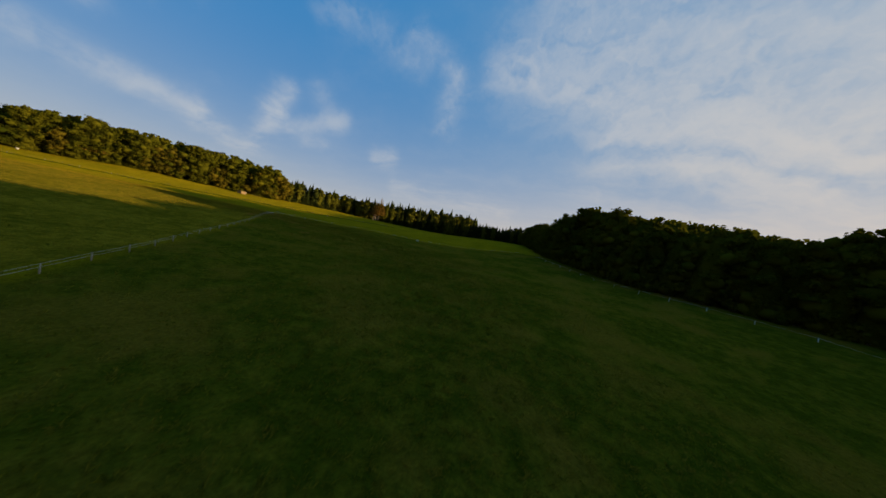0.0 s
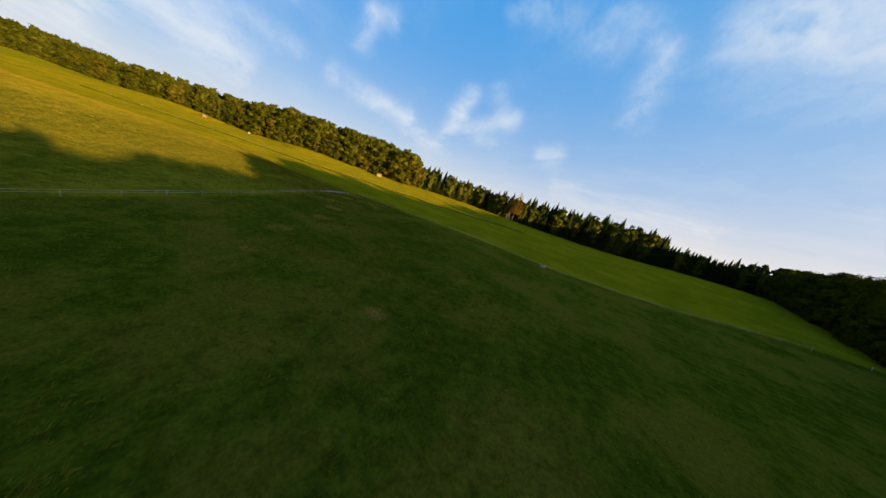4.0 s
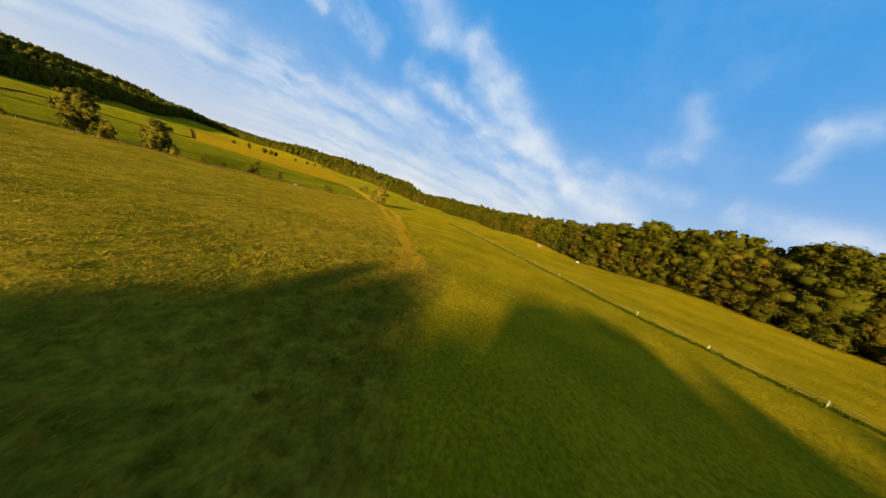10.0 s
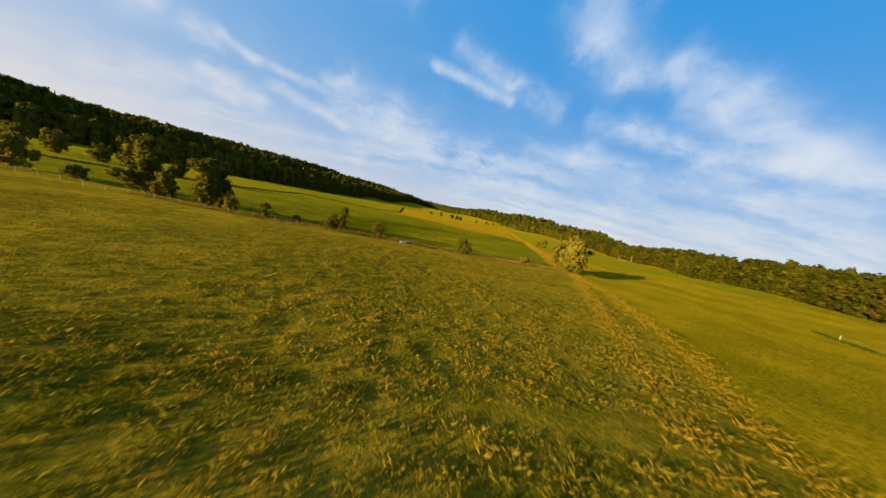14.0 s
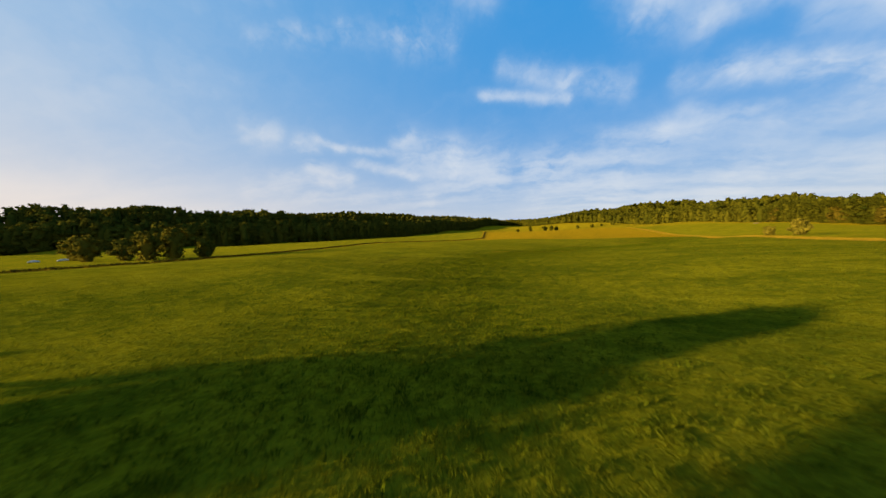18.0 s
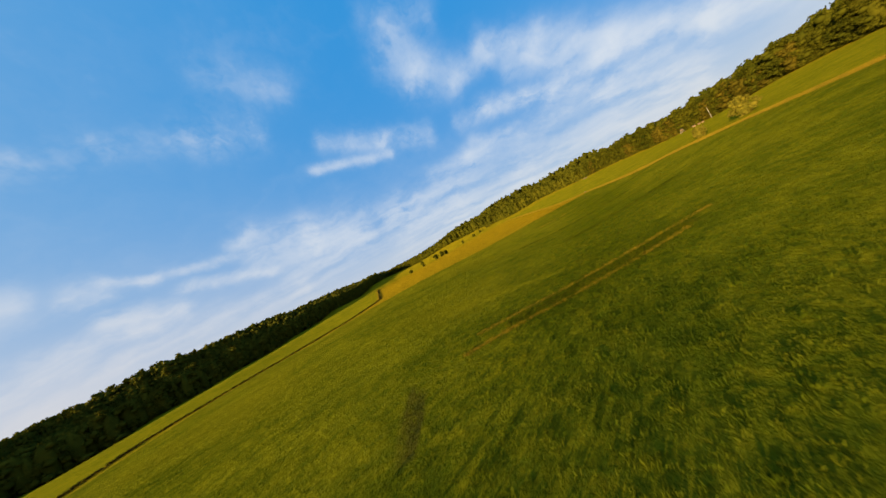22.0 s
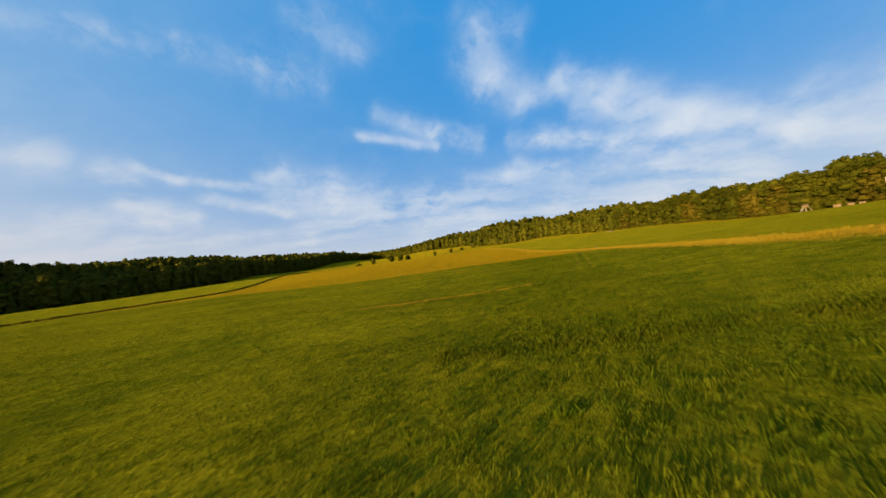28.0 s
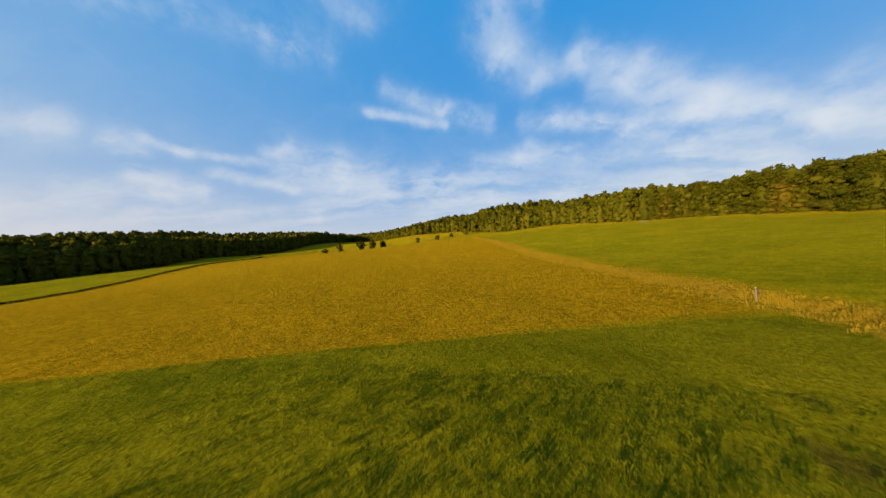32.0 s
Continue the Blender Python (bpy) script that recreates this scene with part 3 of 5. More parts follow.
def sheet():
    far = np.array([150, 350, 700, 1300, 2300, 4200], float)
    xs = np.concatenate([-760 - far[::-1], np.arange(-760, -620, 10), np.arange(-620, 110, 2.5), np.arange(110, 260, 10), 260 + far])
    ys = np.concatenate([-900 - far[::-1], np.arange(-900, -320, 12), np.arange(-320, 300, 2.5), np.arange(300, 500, 12), 500 + far])
    gx, gy = np.meshgrid(xs, ys)
    x, y = gx.ravel(), gy.ravel()
    z = land(x, y)
    rise = np.maximum(np.hypot(x + 300, y + 150) - 950, 0)
    z = z + np.minimum(rise * 0.01, 14)
    bumps = np.sin(x * 0.21 + np.sin(y * 0.13)) * np.sin(y * 0.17 + np.sin(x * 0.11)) * 0.12
    z = z + bumps - 0.25 * np.exp(-(near_line(x, y, DITCH) / 1.6) ** 2) * 3
    for rut in RUTS:
        z = z - 0.08 * np.exp(-(near_line(x, y, rut) / 0.8) ** 2)
    nx, ny = len(xs), len(ys)
    i = (np.arange(ny - 1)[:, None] * nx + np.arange(nx - 1)[None]).ravel()
    me = np_mesh("ground", np.stack([x, y, z], 1), np.stack([i, i + 1, i + nx + 1, i + nx], 1), M_GROUND)
    east = [(-107, 152), (-104, 146), (-98, 132), (-85, 108), (-64, 62), (-50, 31), (-40, 0), (-40, -400), (400, -400), (400, 330), (58, 206), (-24, 179), (-110, 161)]
    south = [(-109, 159), (-122, 153.4), (-146, 144.8), (-164, 143), (-175.7, 140), (-184, 131), (-197, 121), (-213, 113.5), (-257, 88), (-306, 50), (-268, 33), (-238, 18), (-190, -5), (-130, -60), (-40, -200), (-40, 0), (-64, 62), (-98, 132)]
    rut = np.min([near_line(x, y, r) for r in RUTS], 0)
    fields = {"pasture": inside(x, y, east), "rough": inside(x, y, south), "meadow": inside(x, y, MEADOW), "stubble": inside(x, y, STUBBLE), "ley": np.maximum(inside(x, y, LEY), inside(x, y, VALLEY_SHADE_LEY)),
              "strip": np.minimum.reduce([near_line(x, y, STRIP_NEAR) + 1.5, near_line(x, y, DRY_PATCH) - 0.6, near_line(x, y, STRIP_FAR) - 2.1]), "rut": rut, "ditch": near_line(x, y, DITCH),
              "soil": worn_ground(x, y)}
    for name, values in fields.items():
        me.attributes.new(name, "FLOAT", "POINT").data.foreach_set("value", np.clip(values, -500, 500).astype(np.float32))
    me.polygons.foreach_set("use_smooth", np.ones(len(me.polygons), bool))
    return tagged(new("ground", me), "rolling pasture and meadow ground with dry strips", "ground", kind="structure")


sheet()


# ---- trees ----
RNG = np.random.default_rng(7)


def ico_ball(level):
    bm = bmesh.new()
    bmesh.ops.create_icosphere(bm, subdivisions=level, radius=1.0)
    v = np.array([p.co[:] for p in bm.verts])
    f = np.array([[p.index for p in face.verts] for face in bm.faces])
    bm.free()
    return v, f


BALL_0, BALL_1 = ico_ball(1), ico_ball(2)


def leaf_cloud(centres, radii, count, size, rng, droop=0.0, hull=None):
    """Small leaf sprays over the skins of many clumps and between them: corners and four-cornered faces."""
    area = np.prod(radii, 1) ** (2 / 3)
    which = rng.choice(len(centres), count, p=area / area.sum())
    d = rng.normal(size=(count, 3))
    d /= np.linalg.norm(d, axis=1)[:, None]
    d[:, 2] = np.where(d[:, 2] < -0.7, -d[:, 2] * 0.6, d[:, 2])
    mid = centres[which] + d * radii[which] * rng.uniform(0.6, 1.2, (count, 1))
    if hull is not None:
        some = count // 3
        pick = hull[rng.integers(len(hull), size=some)] * (*rng.uniform(0.85, 1.45, (2,)), 1.0)
        pick = pick + rng.normal(scale=radii.mean() * 0.5, size=(some, 3))
        mid[:some] = pick
        way = pick * (1, 1, 0)
        d[:some] = way / np.maximum(np.linalg.norm(way, axis=1), 0.1)[:, None]
    normal = d + rng.normal(scale=0.6, size=(count, 3)) + (0, 0, 0.3)
    normal /= np.linalg.norm(normal, axis=1)[:, None]
    u = np.cross(normal, rng.normal(size=(count, 3)))
    u /= np.linalg.norm(u, axis=1)[:, None]
    v = np.cross(normal, u)
    s = size * rng.uniform(0.6, 1.35, (count, 1))
    u, v = u * s, v * s * rng.uniform(0.45, 0.9, (count, 1))
    sag = np.array([0, 0, -droop]) * s
    verts = np.stack([mid - u + sag, mid - v * 0.9, mid + u + sag, mid + v], 1).reshape(-1, 3)
    return verts, np.arange(count * 4).reshape(-1, 4)


def cores(centres, radii, rng, ball):
    """Uneven inner masses that close the crown."""
    bv, bf = ball
    verts, faces = [], []
    for c, r in zip(centres, radii):
        bump = 1 + rng.normal(scale=0.08, size=(len(bv), 1))
        faces.append(bf + len(bv) * len(verts))
        verts.append(c + bv * r * 0.86 * bump)
    return np.concatenate(verts), np.concatenate(faces)


def join_quads(tri, quad):
    """Triangles and four-cornered faces as one set of triangles."""
    (tv, tf), (qv, qf) = tri, quad
    q = qf + len(tv)
    return np.concatenate([tv, qv]), np.concatenate([tf, q[:, [0, 1, 2]], q[:, [0, 2, 3]]])


def broad_crown(rng, high, wide, low, clumps, leaves, size, ball=BALL_0, full=0.72, core=0.72):
    """A broad-leaved crown: many small clumps over an uneven egg, closed inside by larger masses."""
    tall = high - low
    lean = rng.uniform(0, 2 * np.pi, 3)

    def reach(k, a):
        out = np.sqrt(np.clip(1 - ((k - 0.40) / 0.62) ** 2, 0.0, 1)) * np.where(k < 0.4, full + (1 - full) * k / 0.4, 1)
        return wide * out * (1 + 0.14 * np.sin(2 * a + lean[0] + 5 * k) + 0.10 * np.sin(3 * a + lean[1] - 7 * k))

    # a few great billows, each set all over with small clumps
    some = 6 + clumps // 5
    k, a = (np.arange(some) + rng.uniform(0.2, 0.8, some)) / some, np.arange(some) * 2.4 + rng.uniform(-0.5, 0.5, some)
    big = wide * rng.uniform(0.34, 0.54, some)
    out = np.maximum(reach(k, a) - big * 0.72, 0) * rng.uniform(0.85, 1.12, some)
    lobes = np.stack([out * np.cos(a), out * np.sin(a), np.clip(low + tall * k, low + big * 0.6, high - big)], 1)
    count = clumps * 2
    which = rng.choice(some, count, p=big ** 2 / (big ** 2).sum())
    d = rng.normal(size=(count, 3)) + np.stack([np.cos(a), np.sin(a), 0 * a + 0.5], 1)[which] * 0.7
    d /= np.linalg.norm(d, axis=1)[:, None]
    r = big[which] * rng.uniform(0.24, 0.46, count)
    centres = lobes[which] + d * (big[which] * 0.86)[:, None]
    radii = np.stack([r, r, r * rng.uniform(0.85, 1.15, count)], 1)
    centres[:, 2] = np.clip(centres[:, 2], low + radii[:, 2] * 0.4, high - radii[:, 2])
    rings, sides, fill = 8, 11, 0.48 if core > 0.45 else 0.14
    ring_k = np.linspace(0.03, 0.95, rings)
    turn = np.arange(sides) * 2 * np.pi / sides
    kk, aa = np.meshgrid(ring_k, turn, indexing="ij")
    rr = reach(kk, aa) * fill * rng.uniform(0.86, 1.12, kk.shape)
    rr[-1] *= 0.4
    hull = np.stack([rr * np.cos(aa), rr * np.sin(aa), low + tall * (kk + rng.normal(scale=0.015, size=kk.shape))], 2).reshape(-1, 3)
    i, j = [q.ravel() for q in np.meshgrid(np.arange(rings - 1), np.arange(sides), indexing="ij")]
    p, q = i * sides + j, i * sides + (j + 1) % sides
    skin = np.concatenate([np.stack([p, q, q + sides], 1), np.stack([p, q + sides, p + sides], 1)])
    middle = np.concatenate([centres, lobes]), np.concatenate([radii * core, np.stack([big, big, big * 0.9], 1) * core * 1.12])
    body = cores(*middle, rng, ball)
    body = np.concatenate([body[0], hull]), np.concatenate([body[1], skin + len(body[0])])
    return join_quads(body, leaf_cloud(centres, radii, leaves, size, rng, 0.3, hull))


def spruce_crown(rng, high, wide, low, tiers, leaves, size, solid=0.62, droop=0.28):
    """A conifer: tiers of drooping boughs round a stem, with a thin tip."""
    count = leaves
    t = 1 - np.sqrt(rng.uniform(0.0008, 1, count))
    tier = (np.floor(t * tiers) + rng.uniform(0, 0.35, count)) / tiers
    z = low + (high - low) * tier
    reach = wide * (1 - tier) ** 0.85 * rng.uniform(0.35, 1.05, count)
    a = rng.integers(0, 11, count) * (2 * np.pi / 11) + np.floor(t * tiers) * 0.7 + rng.normal(scale=0.13, size=count)
    out = np.stack([np.cos(a), np.sin(a), -0.35 + 0 * a], 1)
    mid = np.stack([reach * np.cos(a), reach * np.sin(a), z - reach * droop], 1)
    side = np.stack([-np.sin(a), np.cos(a), rng.normal(scale=0.3, size=count)], 1)
    s = size * rng.uniform(0.7, 1.3, (count, 1)) * (1.1 - 0.6 * tier[:, None])
    verts = np.stack([mid - out * s, mid - side * s * 0.45, mid + out * s * 1.2, mid + side * s * 0.45], 1).reshape(-1, 3)
    quad = verts, np.arange(count * 4).reshape(-1, 4)
    rings, sides = 6, 7
    zz, cv, cf = np.linspace(low, high, rings), [], []
    for i, h in enumerate(zz):
        r = wide * solid * (1 - i / (rings - 1)) ** 0.9 + 0.05
        ang = np.arange(sides) * 2 * np.pi / sides + i * 0.3
        cv.append(np.stack([r * np.cos(ang), r * np.sin(ang), np.full(sides, h)], 1))
    for i in range(rings - 1):
        for j in range(sides):
            a0, a1, b0, b1 = i * sides + j, i * sides + (j + 1) % sides, (i + 1) * sides + j, (i + 1) * sides + (j + 1) % sides
            cf += [(a0, a1, b1), (a0, b1, b0)]
    return join_quads((np.concatenate(cv), np.array(cf)), quad)


def trunk_mesh(name, rng, high, radius, limbs, reach, material, low=0.35):
    """A tapered, slightly crooked stem with limbs."""
    bm = bmesh.new()
    here, r = Vector((0, 0, -0.4)), radius * 1.35
    for i in range(5):
        there = Vector((rng.normal(scale=radius * 0.5), rng.normal(scale=radius * 0.5), high * (i + 1) / 5))
        rod(bm, here, there, r, r * 0.74, 7)
        here, r = there, r * 0.74
    for _ in range(limbs):
        z, a = high * rng.uniform(low, 0.9), rng.uniform(0, 6.28)
        tip = Vector((math.cos(a) * reach, math.sin(a) * reach, z + reach * rng.uniform(0.4, 0.9)))
        rod(bm, (0, 0, z), tip * rng.uniform(0.7, 1.0), radius * 0.35, radius * 0.08, 5)
    return bm_mesh(name, bm, material, True)


def make_tree(name, label, category, crown, leaf, trunk, group=""):
    thing = tagged(new(name), label, category, group)
    part("trunk", trunk, thing)
    part("crown", np_mesh("crown", *crown, leaf), thing)
    return thing


def along(line, gap):
    """Points at even steps on a line of several stretches, with the way to its left."""
    pts, left = [], 0.0
    for (ax, ay), (bx, by) in zip(line, line[1:]):
        length = math.hypot(bx - ax, by - ay)
        d = left
        while d < length:
            k = d / length
            pts.append((ax + k * (bx - ax), ay + k * (by - ay), -(by - ay) / length, (bx - ax) / length))
            d += gap
        left = d - length
    return pts


EDGE_BEECH = [(-188, 284), (-198, 278), (-216, 272), (-265, 240), (-330, 203), (-405, 158), (-490, 108), (-600, 22), (-732, -76), (-775, -140), (-818, -222)]
EDGE_BEECH_FAR = [(-818, -222), (-845, -330), (-858, -480), (-850, -640), (-845, -800), (-860, -1000), (-900, -1200)]
EDGE_SPRUCE = [(-188, 296), (-163, 320), (-148, 344), (-105, 352), (-60, 372), (-10, 392), (60, 405), (150, 425)]
EDGE_OAK = [(120, 420), (95, 330), (80, 235), (68, 165), (66, 120), (75, 88), (88, 66), (110, 40), (125, -20), (130, -90)]
EDGE_VALLEY = [(230, -400), (160, -430), (30, -455), (-100, -500), (-200, -540), (-270, -575), (-420, -655), (-570, -765), (-690, -870), (-800, -980), (-900, -1120)]

rng = np.random.default_rng(11)
BEECHES = [make_tree("beech_tree", "tall beech with dense green-gold crown at the wood's edge", "tree",
                     broad_crown(rng, 28 + (1.5 * i) % 4, 8.8 + 0.4 * i, 0.0, 52, 13000, 0.31), M_BEECH_RED if i == 4 else M_BEECH,
                     trunk_mesh("trunk", rng, 20, 0.38, 6, 3.5, M_BARK), "beeches of the wood's edge") for i in range(5)]
OAKS = [make_tree("oak_tree", "dark broad-leaved tree in deep shade at the pasture's edge", "tree",
                  broad_crown(rng, 29 + 0.7 * i, 8.8, 0.0, 48, 9000, 0.36), M_BEECH,
                  trunk_mesh("trunk", rng, 20, 0.45, 6, 4, M_BARK), "trees of the dark wood") for i in range(3)]
SPRUCES = [make_tree("spruce_tree", "dark pointed spruce at the wood's edge", "tree",
                     spruce_crown(rng, 20.5 + 2 * i, 5.4, 0.6, 22, 3600, 0.75, 0.7), M_CONIFER,
                     trunk_mesh("trunk", rng, 20, 0.3, 0, 1, M_BARK), "spruces") for i in range(3)]
DARK_TREES = [make_tree("maple_tree", "dark green broad-leaved tree among spruces", "tree",
                        broad_crown(rng, 20 + 3 * i, 5.2, 0.0, 34, 3200, 0.42), M_DARK,
                        trunk_mesh("trunk", rng, 16, 0.3, 5, 3, M_BARK), "dark trees among spruces") for i in range(2)]
LARCH = make_tree("larch_tree", "golden larch lit by low sun at the wood's edge", "tree",
                  spruce_crown(rng, 23, 5.6, 6.5, 15, 3600, 0.5, 0.12, 0.08), M_LARCH, trunk_mesh("trunk", rng, 21, 0.28, 8, 1.6, M_BARK), "larches")


def stature(x, y):
    """How tall the woods stand by stretch, fitted to the viewed skyline and shade edge."""
    if x > 40 and y < 450:
        return 0.985 * float(np.interp(y, [-90, 40, 60, 72, 80, 88, 100, 113, 120, 128, 145, 156, 174, 200, 220, 300],
                                      [1.14, 1.14, 1.04, 0.95, 0.86, 0.88, 0.90, 0.86, 0.97, 1.09, 1.15, 1.18, 1.15, 1.05, 0.97, 0.97]))
    if y > 300:
        return float(np.interp(x, [-165, -100, -40, 60], [0.98, 1.10, 1.38, 1.45]))
    if y < -380 and x > -830:
        return 1.15 if x > -330 else 1.07
    return float(np.interp(x, [-820, -660, -560, -460, -400, -330, -265, -188], [0.94, 0.90, 0.84, 0.77, 0.78, 1.03, 1.06, 1.0]))


def place_trees(kinds, spots, rng, first):
    """Sets the first of each kind itself, and copies of it elsewhere."""
    for i, (x, y) in enumerate(spots):
        kind = kinds[int(rng.integers(len(kinds)))]
        broad = 1.15 if x < -430 else 1.05
        m = spot(x, y, 0.0, float(rng.uniform(0, 360)), float(rng.uniform(0.95, 1.06) if x > 40 and y < 450 else rng.uniform(0.86, 1.10)) * stature(x, y)) @ Matrix.Diagonal((broad, broad, 1, 1))
        if kind in first:
            first.discard(kind)
            kind.matrix_basis = m
        else:
            copy_thing(kind, m)


def edge_spots(line, gap, jitter, back=2.0):
    return [(x + nx * (back + rng.uniform(0, jitter)) + rng.normal(scale=0.8), y + ny * (back + rng.uniform(0, jitter)) + rng.normal(scale=0.8))
            for x, y, nx, ny in along(line, gap)]


def flipped(line):
    return line[::-1]


unset = set(BEECHES + OAKS + SPRUCES + DARK_TREES + [LARCH])
place_trees(BEECHES, edge_spots(flipped(EDGE_BEECH), 7.6, 3.5, 4.0), rng, unset)
place_trees(OAKS, edge_spots(EDGE_OAK, 6.0, 4.0, 4.0), np.random.default_rng(3), unset)
dark_spots = [q for q in edge_spots(EDGE_SPRUCE, 4.6, 4.0, 3.0) if math.hypot(q[0] + 101, q[1] - 350) > 9]
place_trees(SPRUCES * 2 + DARK_TREES * 2, dark_spots, rng, unset)
for x, y, s in ((-104, 353, 1.0), (-98, 354, 0.92), (-300, 226, 0.8), (-310, 221, 0.85)):
    place_trees([LARCH], [(x, y)], rng, unset)


def woods(name, label, line, rows, gap, kinds, material):
    """The wood behind its edge: too many trees to count, in one mesh."""
    verts, faces, total = [], [], 0
    for row in rows:
        for x, y, nx, ny in along(line, gap):
            px, py = x + nx * row + rng.normal(scale=2.2), y + ny * row + rng.normal(scale=2.2)
            v, f = kinds[int(rng.integers(len(kinds)))]
            a, s = rng.uniform(0, 6.28), (rng.uniform(0.94, 1.05) if px > 40 and py < 450 else rng.uniform(0.86, 1.10)) * stature(px, py)
            turn = np.array([[math.cos(a), -math.sin(a), 0], [math.sin(a), math.cos(a), 0], [0, 0, 1]]) * s * np.array([[1.12], [1.12], [1.0]])
            verts.append(v @ turn.T + (px, py, float(land(px, py)) - 0.3))
            faces.append(f + total)
            total += len(v)
    ob = new(name, np_mesh(name, np.concatenate(verts), np.concatenate(faces), material))
    return tagged(ob, label, "wood", kind="stuff")


FAR_BROAD = [broad_crown(rng, 28 + i, 9.0, 0.5, 13, 560, 0.85) for i in range(4)]
FAR_SPRUCE = [spruce_crown(rng, 22 + 2 * i, 5.2, 0.5, 16, 420, 1.3, 0.72) for i in range(3)]
FAR_MIXED = [broad_crown(rng, 20 + 2 * i, 6.0, 0.5, 12, 460, 0.9) for i in range(2)]
BACK_BROAD = [broad_crown(rng, 28 + i, 8.4, 2.0, 10, 320, 1.12) for i in range(3)]
TOP_BROAD = [broad_crown(rng, 27 + i, 9.5, 0.5, 6, 170, 1.8) for i in range(3)]
BACK_SPRUCE = [spruce_crown(rng, 27 + 2 * i, 4.4, 1.0, 10, 200, 1.5) for i in range(2)]
woods("beech_wood", "dense broad-leaved wood on the rising slope", flipped(EDGE_BEECH), (11, 18), 7.0, FAR_BROAD, M_BEECH)
woods("beech_wood", "tree tops of the wood on the rising slope", flipped(EDGE_BEECH), (27, 38), 8.5, BACK_BROAD, M_BEECH)
woods("beech_wood", "distant broad-leaved wood along the meadow's end", flipped(EDGE_BEECH_FAR), (3, 10), 7.0, FAR_BROAD, M_BEECH)
woods("beech_wood", "tree tops of the distant broad-leaved wood up to its ridge", flipped(EDGE_BEECH_FAR), (19, 31, 45, 62, 80, 100, 122, 148), 11.0, TOP_BROAD, M_BEECH)
woods("dark_wood", "dark broad-leaved wood on a slope in deep shade", EDGE_OAK, (12, 21), 6.5, FAR_BROAD, M_BEECH)
woods("dark_wood", "tree tops of the dark wood on its slope", EDGE_OAK, (30, 40, 50, 62), 6.5, BACK_BROAD, M_BEECH)
woods("spruce_wood", "dark spruce wood behind its edge", EDGE_SPRUCE, (9, 16, 25, 36), 5.5, FAR_SPRUCE * 2 + FAR_MIXED, M_CONIFER)
woods("valley_wood", "dark mixed wood across the valley", EDGE_VALLEY, (3, 10), 7.5, FAR_BROAD * 2 + FAR_SPRUCE, M_DARK)
woods("valley_wood", "tree tops of the wood rising across the valley", EDGE_VALLEY, (19, 31, 44, 58, 74, 92), 8.5, BACK_BROAD * 2 + BACK_SPRUCE, M_DARK)

EDGE_RIDGE = [(330, -1030), (200, -1070), (-80, -1150), (-350, -1220), (-640, -1290), (-900, -1400)]
woods("ridge_wood", "far wooded ridge beyond the valley", EDGE_RIDGE, (-60, -36, -14, 8), 15.0, TOP_BROAD, M_DARK)

# trees that stand alone or in the hedge
rng = np.random.default_rng(23)


def single(name, label, category, x, y, high, wide, low, leaves, leaf, bark, size=0.4, clumps=26, radius=0.22, group="", turn=0.0, core=0.6):
    thing = make_tree(name, label, category, broad_crown(rng, high, wide, low, clumps, leaves, size, core=core), leaf,
                      trunk_mesh("trunk", rng, high * 0.75, radius, 5, wide * 0.6, bark), group)
    thing.matrix_basis = spot(x, y, 0.0, turn)
    return thing


single("field_tree", "round lone tree with green crown beside a dry path", "tree", -306, 48, 12.5, 6.2, 0.8, 3200, M_BUSH, M_BARK, 0.42, 34, 0.35)
single("birch_tree", "tall golden-green birch in the hedge line", "tree", -189.6, -12.0, 15.0, 5.6, 1.0, 3400, M_WILLOW, M_BIRCH, 0.38, 34, 0.3)
single("hedge_bush", "dark elder bush beneath a birch", "bush", -194.5, -7.0, 7.0, 2.8, 0.3, 1200, M_BUSH, M_BARK, 0.34, 16, 0.12)
single("birch_tree", "golden-green birch with a rounded crown in the hedge line", "tree", -204.8, 1.2, 12.8, 4.8, 0.6, 3400, M_WILLOW, M_BIRCH, 0.36, 30, 0.26)
single("hedge_bush", "dark bush at the foot of a birch", "bush", -209.0, 4.0, 5.0, 2.2, 0.2, 1000, M_BUSH, M_BARK, 0.32, 14, 0.1)
single("hedge_tree", "small pale-leaved tree beside the wire fence", "tree", -217, 9.5, 4.2, 1.7, 0.5, 3600, M_WILLOW, M_BARK, 0.13, 20, 0.09, core=0.3)
single("hedge_tree", "low spreading hedge tree behind the wire fence", "tree", -233.2, 15.4, 4.2, 2.3, 0.7, 15000, M_BUSH, M_BARK, 0.095, 40, 0.08, core=0.25)
single("hedge_tree", "slim upright hedge tree with sunlit leaves", "tree", -236.1, 16.5, 7.2, 1.7, 0.5, 18000, M_BUSH, M_BARK, 0.095, 54, 0.09, core=0.25)
single("hedge_tree", "small round-crowned hedge tree among dry weeds", "tree", -245.6, 20.5, 4.7, 2.1, 0.7, 16000, M_BUSH, M_BARK, 0.08, 44, 0.08, core=0.25)
single("hedge_bush", "leafy bush at the end of the wire fence", "bush", -268.5, 34.5, 4.6, 2.6, 0.1, 7000, M_BUSH, M_BARK, 0.11, 34, 0.1, core=0.35)
single("hedge_bush", "low round bush in the hedge line", "bush", -290, 41.5, 2.6, 1.9, 0.1, 900, M_BUSH, M_BARK, 0.2, 12, 0.08)
single("hedge_bush", "low bush in the hedge line", "bush", -225, 10, 2.2, 1.3, 0.1, 700, M_WILLOW, M_BARK, 0.18, 10, 0.06)
single("hedge_tree", "round tree standing in the hedge line", "tree", -163, -26, 8.5, 3.6, 0.5, 2000, M_BUSH, M_BARK, 0.34, 22, 0.16)
